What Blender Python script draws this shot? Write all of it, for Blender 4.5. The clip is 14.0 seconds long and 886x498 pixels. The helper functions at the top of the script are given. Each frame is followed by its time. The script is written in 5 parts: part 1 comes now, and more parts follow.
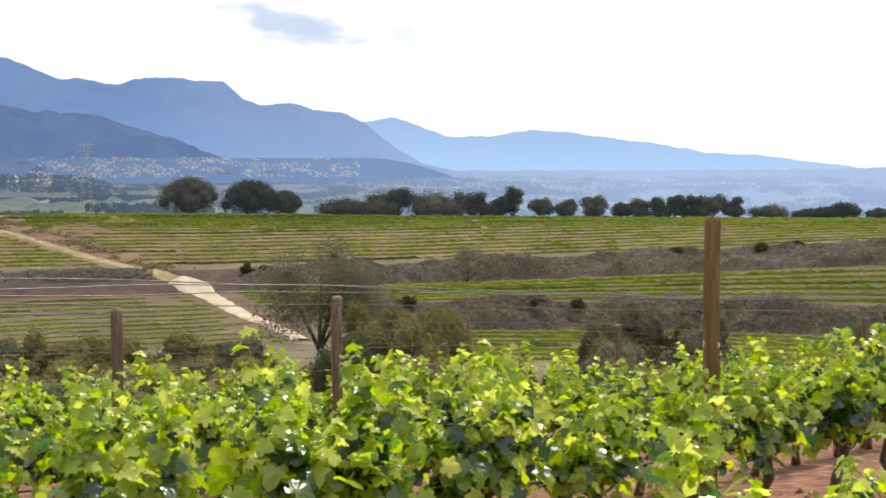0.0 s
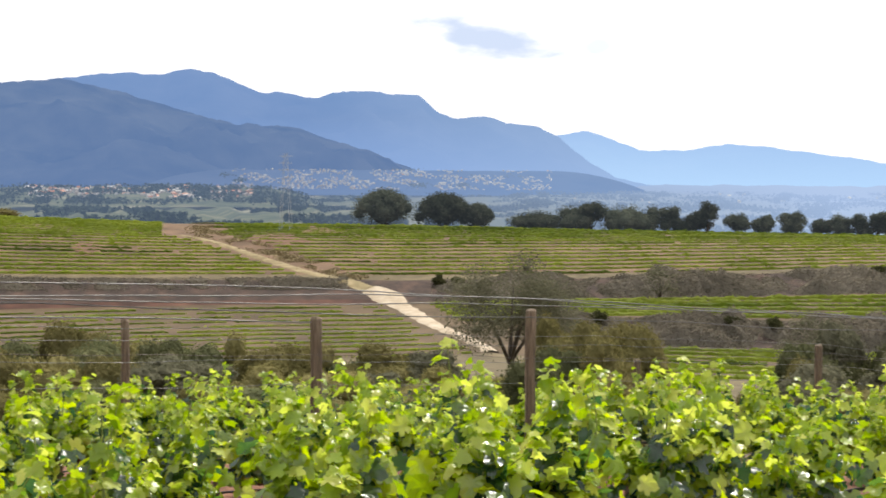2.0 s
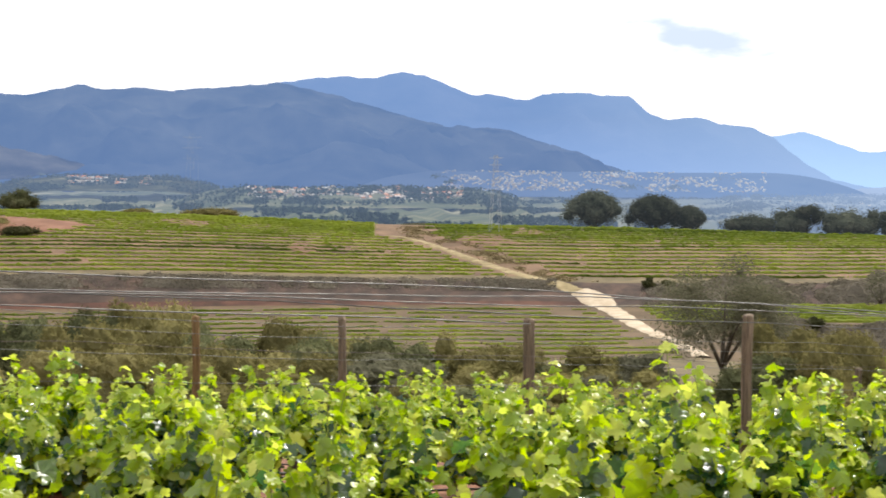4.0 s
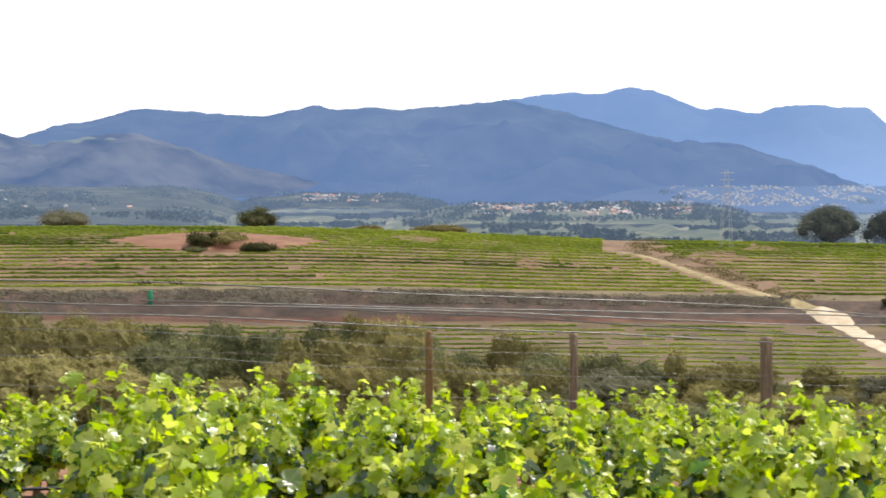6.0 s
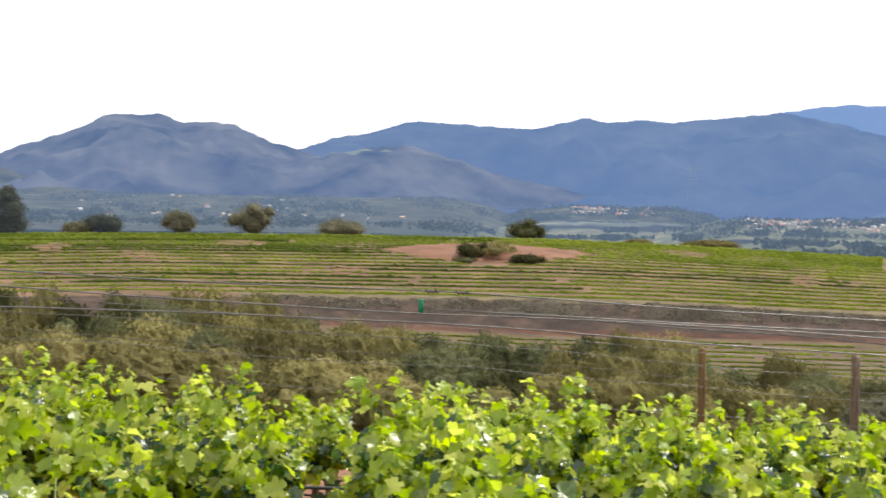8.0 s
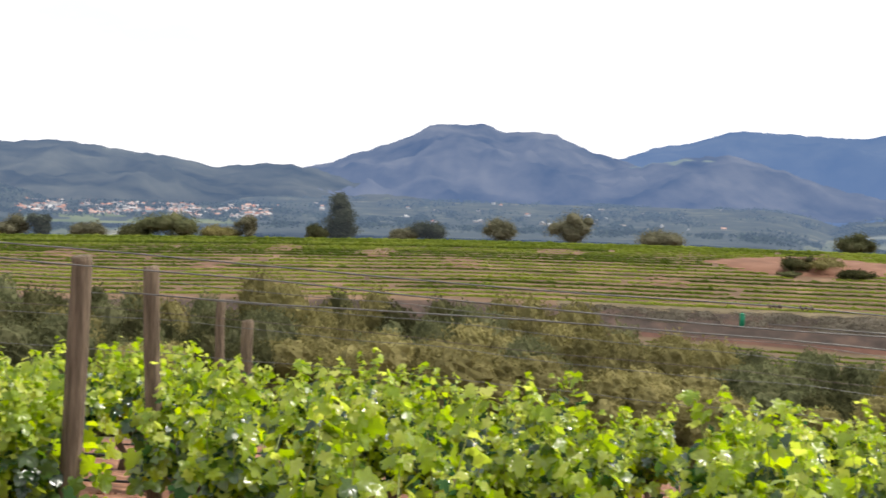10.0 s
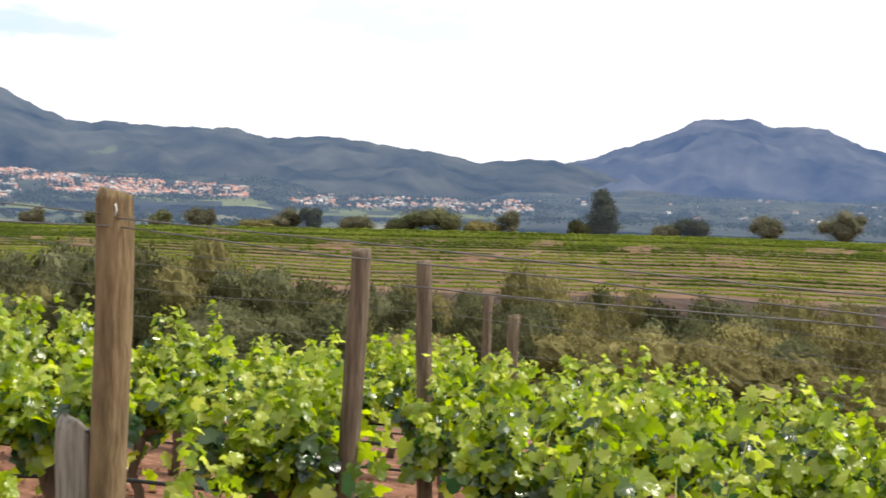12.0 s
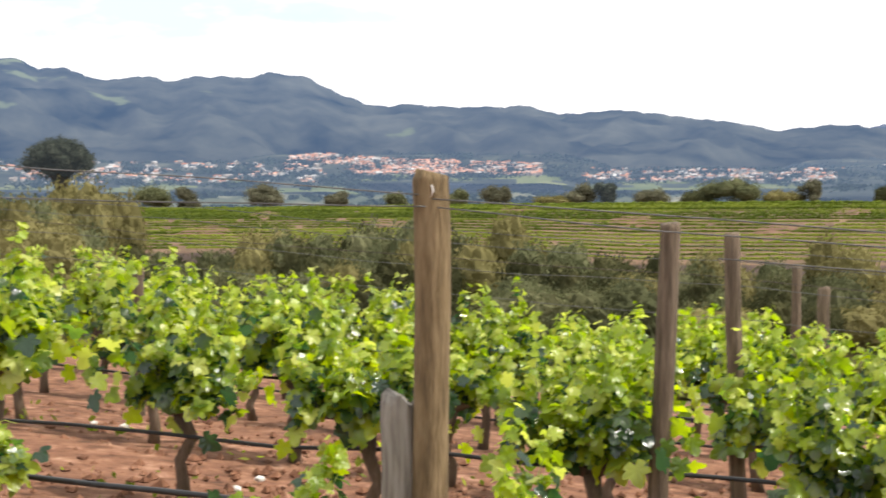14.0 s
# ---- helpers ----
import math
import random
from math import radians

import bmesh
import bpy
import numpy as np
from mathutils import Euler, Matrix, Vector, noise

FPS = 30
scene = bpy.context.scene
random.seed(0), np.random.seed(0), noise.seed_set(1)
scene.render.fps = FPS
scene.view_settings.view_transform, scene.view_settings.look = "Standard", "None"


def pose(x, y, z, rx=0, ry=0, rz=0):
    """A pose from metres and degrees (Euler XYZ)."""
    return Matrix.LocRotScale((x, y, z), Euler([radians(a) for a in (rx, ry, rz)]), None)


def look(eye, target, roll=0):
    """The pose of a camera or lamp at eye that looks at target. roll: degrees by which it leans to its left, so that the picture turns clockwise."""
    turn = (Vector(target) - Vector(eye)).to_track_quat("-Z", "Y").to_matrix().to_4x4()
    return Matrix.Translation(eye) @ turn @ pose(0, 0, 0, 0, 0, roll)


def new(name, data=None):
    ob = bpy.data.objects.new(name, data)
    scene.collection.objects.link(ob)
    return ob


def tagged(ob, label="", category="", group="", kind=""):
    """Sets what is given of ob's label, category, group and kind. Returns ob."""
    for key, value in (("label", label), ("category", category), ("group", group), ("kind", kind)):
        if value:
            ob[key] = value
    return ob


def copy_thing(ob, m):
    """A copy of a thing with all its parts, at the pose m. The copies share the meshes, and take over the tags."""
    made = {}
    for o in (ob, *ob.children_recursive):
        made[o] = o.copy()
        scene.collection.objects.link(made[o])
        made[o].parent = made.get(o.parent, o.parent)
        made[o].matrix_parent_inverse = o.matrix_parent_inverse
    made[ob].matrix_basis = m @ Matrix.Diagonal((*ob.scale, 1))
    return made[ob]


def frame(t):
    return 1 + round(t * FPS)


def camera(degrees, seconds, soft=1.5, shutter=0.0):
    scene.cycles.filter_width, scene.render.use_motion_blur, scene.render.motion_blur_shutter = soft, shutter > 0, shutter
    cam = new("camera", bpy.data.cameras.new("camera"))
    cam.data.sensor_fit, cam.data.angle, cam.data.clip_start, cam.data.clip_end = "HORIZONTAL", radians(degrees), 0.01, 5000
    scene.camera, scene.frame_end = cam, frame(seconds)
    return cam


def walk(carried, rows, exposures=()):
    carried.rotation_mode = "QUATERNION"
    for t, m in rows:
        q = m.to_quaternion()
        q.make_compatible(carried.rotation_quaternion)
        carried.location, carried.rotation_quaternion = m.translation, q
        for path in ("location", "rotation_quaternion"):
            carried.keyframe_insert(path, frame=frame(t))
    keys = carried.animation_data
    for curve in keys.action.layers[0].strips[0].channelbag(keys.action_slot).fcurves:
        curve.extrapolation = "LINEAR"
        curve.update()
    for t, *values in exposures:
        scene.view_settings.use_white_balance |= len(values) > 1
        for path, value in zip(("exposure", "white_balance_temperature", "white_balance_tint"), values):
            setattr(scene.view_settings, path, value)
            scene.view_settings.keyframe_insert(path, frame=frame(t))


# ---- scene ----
cam = camera(35.97, 14.0, soft=1.7, shutter=0.4)
EYE, ARM = 1.7, 0.28          # eye height; the camera is held out at arm's length while its holder turns


def held(yaw, pitch, roll):
    a, b = radians(yaw), radians(pitch)
    eye = Vector((-ARM * math.sin(a), ARM * math.cos(a), EYE))
    way = Vector((-math.sin(a) * math.cos(b), math.cos(a) * math.cos(b), math.sin(b)))
    return look(eye, eye + way, roll)


TURNS = [(0, 0.01, -3.23, -0.19), (0.5, 1.96, -3.12, -0.20), (1, 3.95, -2.91, -0.24), (1.5, 5.96, -2.71, -0.06), (2, 8.03, -2.68, 0.30),
         (4.5, 19.19, -2.56, 0.36), (5, 21.65, -2.43, 0.33), (5.5, 23.95, -2.32, 0.21), (6, 26.30, -2.02, 0.08), (6.5, 28.84, -1.75, 0.06),
         (7, 31.61, -1.64, 0.09), (9.5, 47.37, -1.54, 1.76), (10, 50.83, -1.45, 1.66), (10.5, 53.78, -1.54, 2.05), (11, 56.56, -1.73, 1.95),
         (11.5, 59.35, -1.93, 2.06), (12, 61.75, -1.97, 2.05), (12.5, 64.75, -2.04, 2.02), (13, 67.60, -2.30, 2.20), (13.5, 70.44, -2.76, 1.65),
         (14, 74.07, -3.24, 0.13)]
EXPOSURES = [(0, -0.02), (2, 0.04), (4.5, 0.2), (7, 0.22), (9.5, 0.14), (12, 0.07), (13, 0.05), (13.5, 0.07), (14, 0.26)]
walk(cam, [(t, held(*turn)) for t, *turn in TURNS], EXPOSURES)

# ---- light ----
SUN_AZ, SUN_EL = -25.0, 56.0   # degrees: to the left of +y, and up
world = bpy.data.worlds.new("sky")
scene.world = world
world.use_nodes = True
wn, wl = world.node_tree.nodes, world.node_tree.links
wn.clear()
w_out, w_bg = wn.new("ShaderNodeOutputWorld"), wn.new("ShaderNodeBackground")
w_sky = wn.new("ShaderNodeTexSky")
w_sky.sky_type, w_sky.sun_disc = "NISHITA", False
w_sky.sun_elevation, w_sky.sun_rotation = radians(SUN_EL), radians(-SUN_AZ)
w_sky.dust_density, w_sky.air_density = 2.5, 1.0
w_co = wn.new("ShaderNodeTexCoord")
w_noise = wn.new("ShaderNodeTexNoise")
w_noise.inputs["Scale"].default_value, w_noise.inputs["Detail"].default_value = 26.0, 5.0
w_map = wn.new("ShaderNodeMapping")
w_map.inputs["Scale"].default_value = (1.0, 1.0, 3.0)
wl.new(w_co.outputs["Generated"], w_map.inputs["Vector"])
wl.new(w_map.outputs["Vector"], w_noise.inputs["Vector"])


def w_math(kind, a, c=None):
    n = wn.new("ShaderNodeMath")
    n.operation = kind
    for k, v in enumerate((a, c)):
        if isinstance(v, (int, float)):
            n.inputs[k].default_value = v
        elif v is not None:
            wl.new(v, n.inputs[k])
    return n.outputs[0]


def w_dot(axis):
    n = wn.new("ShaderNodeVectorMath")
    n.operation = "DOT_PRODUCT"
    n.inputs[1].default_value = axis
    wl.new(w_co.outputs["Generated"], n.inputs[0])
    return n.outputs["Value"]


def w_cloud(base, az, el, wide, high, tilt, colour, amount):
    """A ragged shaded cloud about a bearing and height, of that many degrees."""
    a, e, r = radians(az), radians(el), radians(tilt)
    ahead = Vector((-math.sin(a) * math.cos(e), math.cos(a) * math.cos(e), math.sin(e)))
    right = Vector((math.cos(a), math.sin(a), 0))
    up = right.cross(ahead)
    u, v = right * math.cos(r) + up * math.sin(r), up * math.cos(r) - right * math.sin(r)
    x = w_math("DIVIDE", w_dot(u), math.sin(radians(wide / 2)))
    y = w_math("DIVIDE", w_dot(v), math.sin(radians(high / 2)))
    d = w_math("SQRT", w_math("ADD", w_math("MULTIPLY", x, x), w_math("MULTIPLY", y, y)))
    d = w_math("ADD", d, w_math("MULTIPLY", w_math("SUBTRACT", w_noise.outputs["Fac"], 0.5), 2.4))
    rng = wn.new("ShaderNodeMapRange")
    rng.interpolation_type = "SMOOTHSTEP"
    rng.inputs["From Min"].default_value, rng.inputs["From Max"].default_value = 1.25, 0.35
    rng.inputs["To Min"].default_value, rng.inputs["To Max"].default_value = 0.0, amount
    wl.new(d, rng.inputs["Value"])
    front = w_math("MULTIPLY", rng.outputs["Result"], w_math("GREATER_THAN", w_dot(ahead), 0.0))
    m = wn.new("ShaderNodeMix")
    m.data_type = "RGBA"
    wl.new(front, m.inputs["Factor"])
    wl.new(base, m.inputs["A"])
    m.inputs["B"].default_value = (*colour, 1)
    return m.outputs["Result"]


w_mix = wn.new("ShaderNodeMix")
w_mix.data_type = "RGBA"
w_mix.inputs["Factor"].default_value = 0.92
w_mix.inputs["B"].default_value = (11.9, 11.9, 12.1, 1)      # thin bright cloud that veils the whole sky
wl.new(w_sky.outputs["Color"], w_mix.inputs["A"])
w_col = w_cloud(w_mix.outputs["Result"], 5.9, 6.0, 6.8, 1.3, -12, (6.4, 7.4, 9.4), 0.95)
w_col = w_cloud(w_col, 1.6, 5.8, 1.3, 0.8, 0, (8.0, 8.8, 10.2), 0.6)
w_col = w_cloud(w_col, 78.5, 6.5, 8.0, 1.2, -5, (7.7, 8.9, 10.1), 0.9)
w_col = w_cloud(w_col, 86.0, 6.9, 16.0, 3.6, 3, (7.4, 8.9, 10.3), 0.9)
w_col = w_cloud(w_col, 64.5, 7.4, 10.0, 2.4, 0, (8.6, 9.7, 10.6), 0.8)
wl.new(w_col, w_bg.inputs["Color"])
w_bg.inputs["Strength"].default_value = 0.10
wl.new(w_bg.outputs["Background"], w_out.inputs["Surface"])

sun_data = bpy.data.lights.new("sun", "SUN")
sun_data.energy, sun_data.angle, sun_data.color = 4.6, radians(2.0), (1.0, 0.95, 0.86)
sun = new("sun", sun_data)
sa, se = radians(SUN_AZ), radians(SUN_EL)
sun.matrix_world = look((-60 * math.sin(sa) * math.cos(se), 60 * math.cos(sa) * math.cos(se), 60 * math.sin(se)), (0, 0, 0))


# ---- materials ----
def material(name, colours, scale=3.0, detail=6.0, rough=0.85, bump=0.3, bump_scale=None, spec=0.3, through_light=0.0, vary=0.0,
             stretch=(1, 1, 1), glow=None, metal=0.0, island=0.0, wax=0.0):
    """A noise-graded surface: colours from dark to light, relief, optional light through leaves, per-object and per-island variation."""
    m = bpy.data.materials.new(name)
    m.use_nodes = True
    n, l = m.node_tree.nodes, m.node_tree.links
    n.clear()
    out, bsdf = n.new("ShaderNodeOutputMaterial"), n.new("ShaderNodeBsdfPrincipled")
    co, mp = n.new("ShaderNodeTexCoord"), n.new("ShaderNodeMapping")
    mp.inputs["Scale"].default_value = stretch
    tex = n.new("ShaderNodeTexNoise")
    tex.inputs["Scale"].default_value, tex.inputs["Detail"].default_value, tex.inputs["Roughness"].default_value = scale, detail, 0.62
    l.new(co.outputs["Object"], mp.inputs["Vector"])
    l.new(mp.outputs["Vector"], tex.inputs["Vector"])
    ramp = n.new("ShaderNodeValToRGB")
    el = ramp.color_ramp.elements
    lo, hi = 0.30, 0.70
    for k, c in enumerate(colours):
        pos = lo + (hi - lo) * k / max(1, len(colours) - 1)
        e = el[k] if k < 2 else el.new(pos)
        e.position, e.color = pos, (*c, 1)
    fac = tex.outputs["Fac"]
    if island:
        geo, add = n.new("ShaderNodeNewGeometry"), n.new("ShaderNodeMix")
        add.inputs["Factor"].default_value = island
        l.new(fac, add.inputs["A"])
        l.new(geo.outputs["Random Per Island"], add.inputs["B"])
        fac = add.outputs["Result"]
    l.new(fac, ramp.inputs["Fac"])
    colour = ramp.outputs["Color"]
    if vary:
        info, hsv, rng = n.new("ShaderNodeObjectInfo"), n.new("ShaderNodeHueSaturation"), n.new("ShaderNodeMapRange")
        rng.inputs["To Min"].default_value, rng.inputs["To Max"].default_value = 1 - vary, 1 + vary
        l.new(info.outputs["Random"], rng.inputs["Value"])
        l.new(rng.outputs["Result"], hsv.inputs["Value"])
        l.new(colour, hsv.inputs["Color"])
        colour = hsv.outputs["Color"]
    l.new(colour, bsdf.inputs["Base Color"])
    bsdf.inputs["Roughness"].default_value, bsdf.inputs["Specular IOR Level"].default_value = rough, spec
    bsdf.inputs["Metallic"].default_value = metal
    if bump:
        fine, bp = n.new("ShaderNodeTexNoise"), n.new("ShaderNodeBump")
        fine.inputs["Scale"].default_value, fine.inputs["Detail"].default_value = bump_scale or scale * 4, 5.0
        l.new(mp.outputs["Vector"], fine.inputs["Vector"])
        l.new(fine.outputs["Fac"], bp.inputs["Height"])
        bp.inputs["Strength"].default_value = bump
        bp.inputs["Distance"].default_value = 0.02
        l.new(bp.outputs["Normal"], bsdf.inputs["Normal"])
    surface = bsdf.outputs["BSDF"]
    if through_light:
        tr, mix = n.new("ShaderNodeBsdfTranslucent"), n.new("ShaderNodeMixShader")
        mix.inputs["Fac"].default_value = through_light
        bright = n.new("ShaderNodeHueSaturation")
        bright.inputs["Value"].default_value, bright.inputs["Saturation"].default_value = 1.5, 1.1
        l.new(colour, bright.inputs["Color"])
        l.new(bright.outputs["Color"], tr.inputs["Color"])
        l.new(surface, mix.inputs[1])
        l.new(tr.outputs["BSDF"], mix.inputs[2])
        surface = mix.outputs["Shader"]
    if wax:                                     # a glossy skin over the whole leaf
        skin, mix = n.new("ShaderNodeBsdfGlossy"), n.new("ShaderNodeMixShader")
        skin.inputs["Roughness"].default_value, mix.inputs["Fac"].default_value = rough, wax
        l.new(surface, mix.inputs[1])
        l.new(skin.outputs["BSDF"], mix.inputs[2])
        surface = mix.outputs["Shader"]
    if glow:                                    # haze before the distance, mixed into the surface as emission
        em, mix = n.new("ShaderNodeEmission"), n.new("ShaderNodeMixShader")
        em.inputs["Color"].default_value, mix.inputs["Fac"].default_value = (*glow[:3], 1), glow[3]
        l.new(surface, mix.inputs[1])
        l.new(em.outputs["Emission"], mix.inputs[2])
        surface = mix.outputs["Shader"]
    l.new(surface, out.inputs["Surface"])
    return m


M_SOIL = material("red_soil", [(0.055, 0.024, 0.014), (0.14, 0.063, 0.035), (0.22, 0.104, 0.06), (0.36, 0.21, 0.14)], 5.5, 11, 0.97, 1.0, 22)
M_VALLEY = material("dry_grass_and_soil", [(0.05, 0.035, 0.019), (0.09, 0.061, 0.032), (0.135, 0.09, 0.05)], 0.25, 9, 0.95, 0.6, 3)
M_TRACK = material("pale_dirt_track", [(0.28, 0.22, 0.145), (0.40, 0.325, 0.235), (0.49, 0.415, 0.32)], 0.9, 7, 0.95, 0.4, 5)
M_VERGE = material("straw_verge", [(0.15, 0.118, 0.058), (0.235, 0.185, 0.095), (0.34, 0.275, 0.16)], 0.9, 7, 0.95, 0.5, 5)
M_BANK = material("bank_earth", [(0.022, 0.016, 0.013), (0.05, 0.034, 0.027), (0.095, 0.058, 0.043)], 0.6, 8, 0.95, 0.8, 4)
M_FIELDSOIL = material("vineyard_soil", [(0.064, 0.04, 0.023), (0.122, 0.075, 0.043), (0.185, 0.114, 0.068)], 0.3, 9, 0.95, 0.5, 3)
M_DRYGRASS = material("dry_grass", [(0.07, 0.055, 0.03), (0.115, 0.09, 0.048), (0.165, 0.13, 0.07)], 0.5, 8, 0.95, 0.5, 4)
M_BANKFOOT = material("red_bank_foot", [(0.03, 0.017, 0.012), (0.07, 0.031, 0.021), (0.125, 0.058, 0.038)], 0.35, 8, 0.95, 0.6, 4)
M_REDPATCH = material("bare_red_earth", [(0.10, 0.045, 0.026), (0.155, 0.073, 0.043), (0.21, 0.115, 0.075)], 0.4, 7, 0.95, 0.5, 3)
M_LEAF = material("vine_leaf", [(0.028, 0.07, 0.026), (0.135, 0.222, 0.026), (0.36, 0.44, 0.035)], 7, 3, 0.27, 0.3, 40, 0.2, 0.66, 0.08, island=0.75, wax=0.05)
M_TIP = material("young_vine_leaf", [(0.21, 0.30, 0.022), (0.33, 0.43, 0.04), (0.48, 0.53, 0.11)], 7, 3, 0.3, 0.25, 40, 0.2, 0.55, 0.08, island=0.7, wax=0.025)
M_FARVINE = material("vine_row_leaves", [(0.098, 0.135, 0.018), (0.162, 0.208, 0.03), (0.265, 0.305, 0.055)], 0.12, 5, 0.7, 0, None, 0.2, 0.65, 0.0, island=0.4)
M_WOODY = material("vine_bark", [(0.05, 0.035, 0.025), (0.11, 0.075, 0.05), (0.17, 0.12, 0.085)], 12, 7, 0.95, 0.9, 50, stretch=(1, 1, 0.25))
M_SHOOT = material("green_shoot", [(0.16, 0.22, 0.04), (0.25, 0.27, 0.08)], 10, 3, 0.6, 0)
M_POST = material("treated_pine_post", [(0.06, 0.035, 0.015), (0.155, 0.092, 0.038), (0.22, 0.14, 0.062)], 8, 9, 0.85, 0.6, 30, stretch=(4, 4, 0.35), vary=0.08)
M_TANPOST = material("sun_bleached_pine_post", [(0.05, 0.034, 0.018), (0.17, 0.118, 0.06), (0.27, 0.195, 0.108)], 7, 10, 0.88, 0.9, 24, stretch=(3, 3, 0.5), vary=0.05)
M_GREYPOST = material("weathered_grey_post", [(0.05, 0.036, 0.024), (0.14, 0.102, 0.07), (0.25, 0.19, 0.135)], 8, 9, 0.9, 0.7, 30, stretch=(4, 4, 0.35), vary=0.15)
M_STUB = material("bleached_stub_wood", [(0.12, 0.10, 0.08), (0.27, 0.24, 0.2), (0.38, 0.35, 0.3)], 8, 9, 0.9, 0.8, 30, stretch=(4, 4, 0.35))
M_WIRE = material("galvanised_wire", [(0.09, 0.088, 0.085), (0.165, 0.162, 0.157)], 20, 3, 0.45, 0, None, 0.4, metal=0.2)
M_DARKWIRE = material("rusty_wire", [(0.06, 0.045, 0.04), (0.13, 0.10, 0.085)], 20, 3, 0.6, 0, None, 0.5, metal=0.3)
M_HOSE = material("black_drip_hose", [(0.012, 0.012, 0.013), (0.03, 0.03, 0.03)], 14, 3, 0.45, 0)
M_OLIVE = material("olive_grey_leaves", [(0.062, 0.069, 0.035), (0.115, 0.122, 0.061), (0.178, 0.174, 0.092)], 0.7, 7, 0.95, 0, None, 0.0, 0.3, 0.3, island=0.22)
M_SCRUB = material("brown_green_scrub", [(0.082, 0.075, 0.03), (0.168, 0.15, 0.062), (0.255, 0.225, 0.1)], 0.7, 7, 0.95, 0, None, 0.0, 0.3, 0.3, island=0.22)
# the pines' glow is a faint blue-grey haze added as emission
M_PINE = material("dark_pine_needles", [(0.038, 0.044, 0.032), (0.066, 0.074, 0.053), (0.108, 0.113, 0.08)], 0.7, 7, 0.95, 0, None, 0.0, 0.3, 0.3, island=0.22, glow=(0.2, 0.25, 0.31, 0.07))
M_GAPEARTH = material("thin_row_earth", [(0.08, 0.044, 0.026), (0.13, 0.07, 0.042), (0.18, 0.102, 0.063)], 0.5, 8, 0.95, 0.5, 3)
M_DARKSCRUB = material("dark_evergreen_scrub", [(0.032, 0.035, 0.017), (0.062, 0.064, 0.03), (0.105, 0.1, 0.047)], 0.7, 7, 0.95, 0, None, 0.0, 0.3, 0.25, island=0.22)
# far fields carry their haze as a fixed share of emission
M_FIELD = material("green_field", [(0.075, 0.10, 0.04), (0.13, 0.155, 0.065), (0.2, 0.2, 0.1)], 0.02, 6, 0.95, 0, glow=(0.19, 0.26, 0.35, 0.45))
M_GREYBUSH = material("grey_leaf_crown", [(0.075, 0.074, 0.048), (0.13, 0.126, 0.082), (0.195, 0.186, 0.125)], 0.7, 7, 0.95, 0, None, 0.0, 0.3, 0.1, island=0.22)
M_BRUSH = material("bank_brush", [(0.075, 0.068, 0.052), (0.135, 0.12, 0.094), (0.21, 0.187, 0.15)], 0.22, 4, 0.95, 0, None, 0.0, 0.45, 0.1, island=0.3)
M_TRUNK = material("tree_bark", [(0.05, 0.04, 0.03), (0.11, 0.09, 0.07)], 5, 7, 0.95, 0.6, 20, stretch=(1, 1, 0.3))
# glow here is haze emission, regraded by hazed_by_distance below
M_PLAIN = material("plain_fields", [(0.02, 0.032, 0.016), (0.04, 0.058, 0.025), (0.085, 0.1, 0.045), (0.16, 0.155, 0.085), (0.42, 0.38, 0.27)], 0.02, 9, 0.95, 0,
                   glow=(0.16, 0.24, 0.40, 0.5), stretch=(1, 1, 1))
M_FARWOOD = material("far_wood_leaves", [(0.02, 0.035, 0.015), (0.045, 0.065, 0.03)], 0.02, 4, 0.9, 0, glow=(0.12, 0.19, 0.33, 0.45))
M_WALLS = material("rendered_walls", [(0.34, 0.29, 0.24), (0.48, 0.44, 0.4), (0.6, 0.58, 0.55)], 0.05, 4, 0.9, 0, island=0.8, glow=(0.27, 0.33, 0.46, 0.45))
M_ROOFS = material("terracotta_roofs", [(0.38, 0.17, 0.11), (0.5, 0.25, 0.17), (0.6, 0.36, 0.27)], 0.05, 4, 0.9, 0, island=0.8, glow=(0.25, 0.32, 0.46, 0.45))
M_GREENBAG = material("green_plastic", [(0.01, 0.18, 0.09), (0.02, 0.28, 0.15)], 6, 3, 0.4, 0)


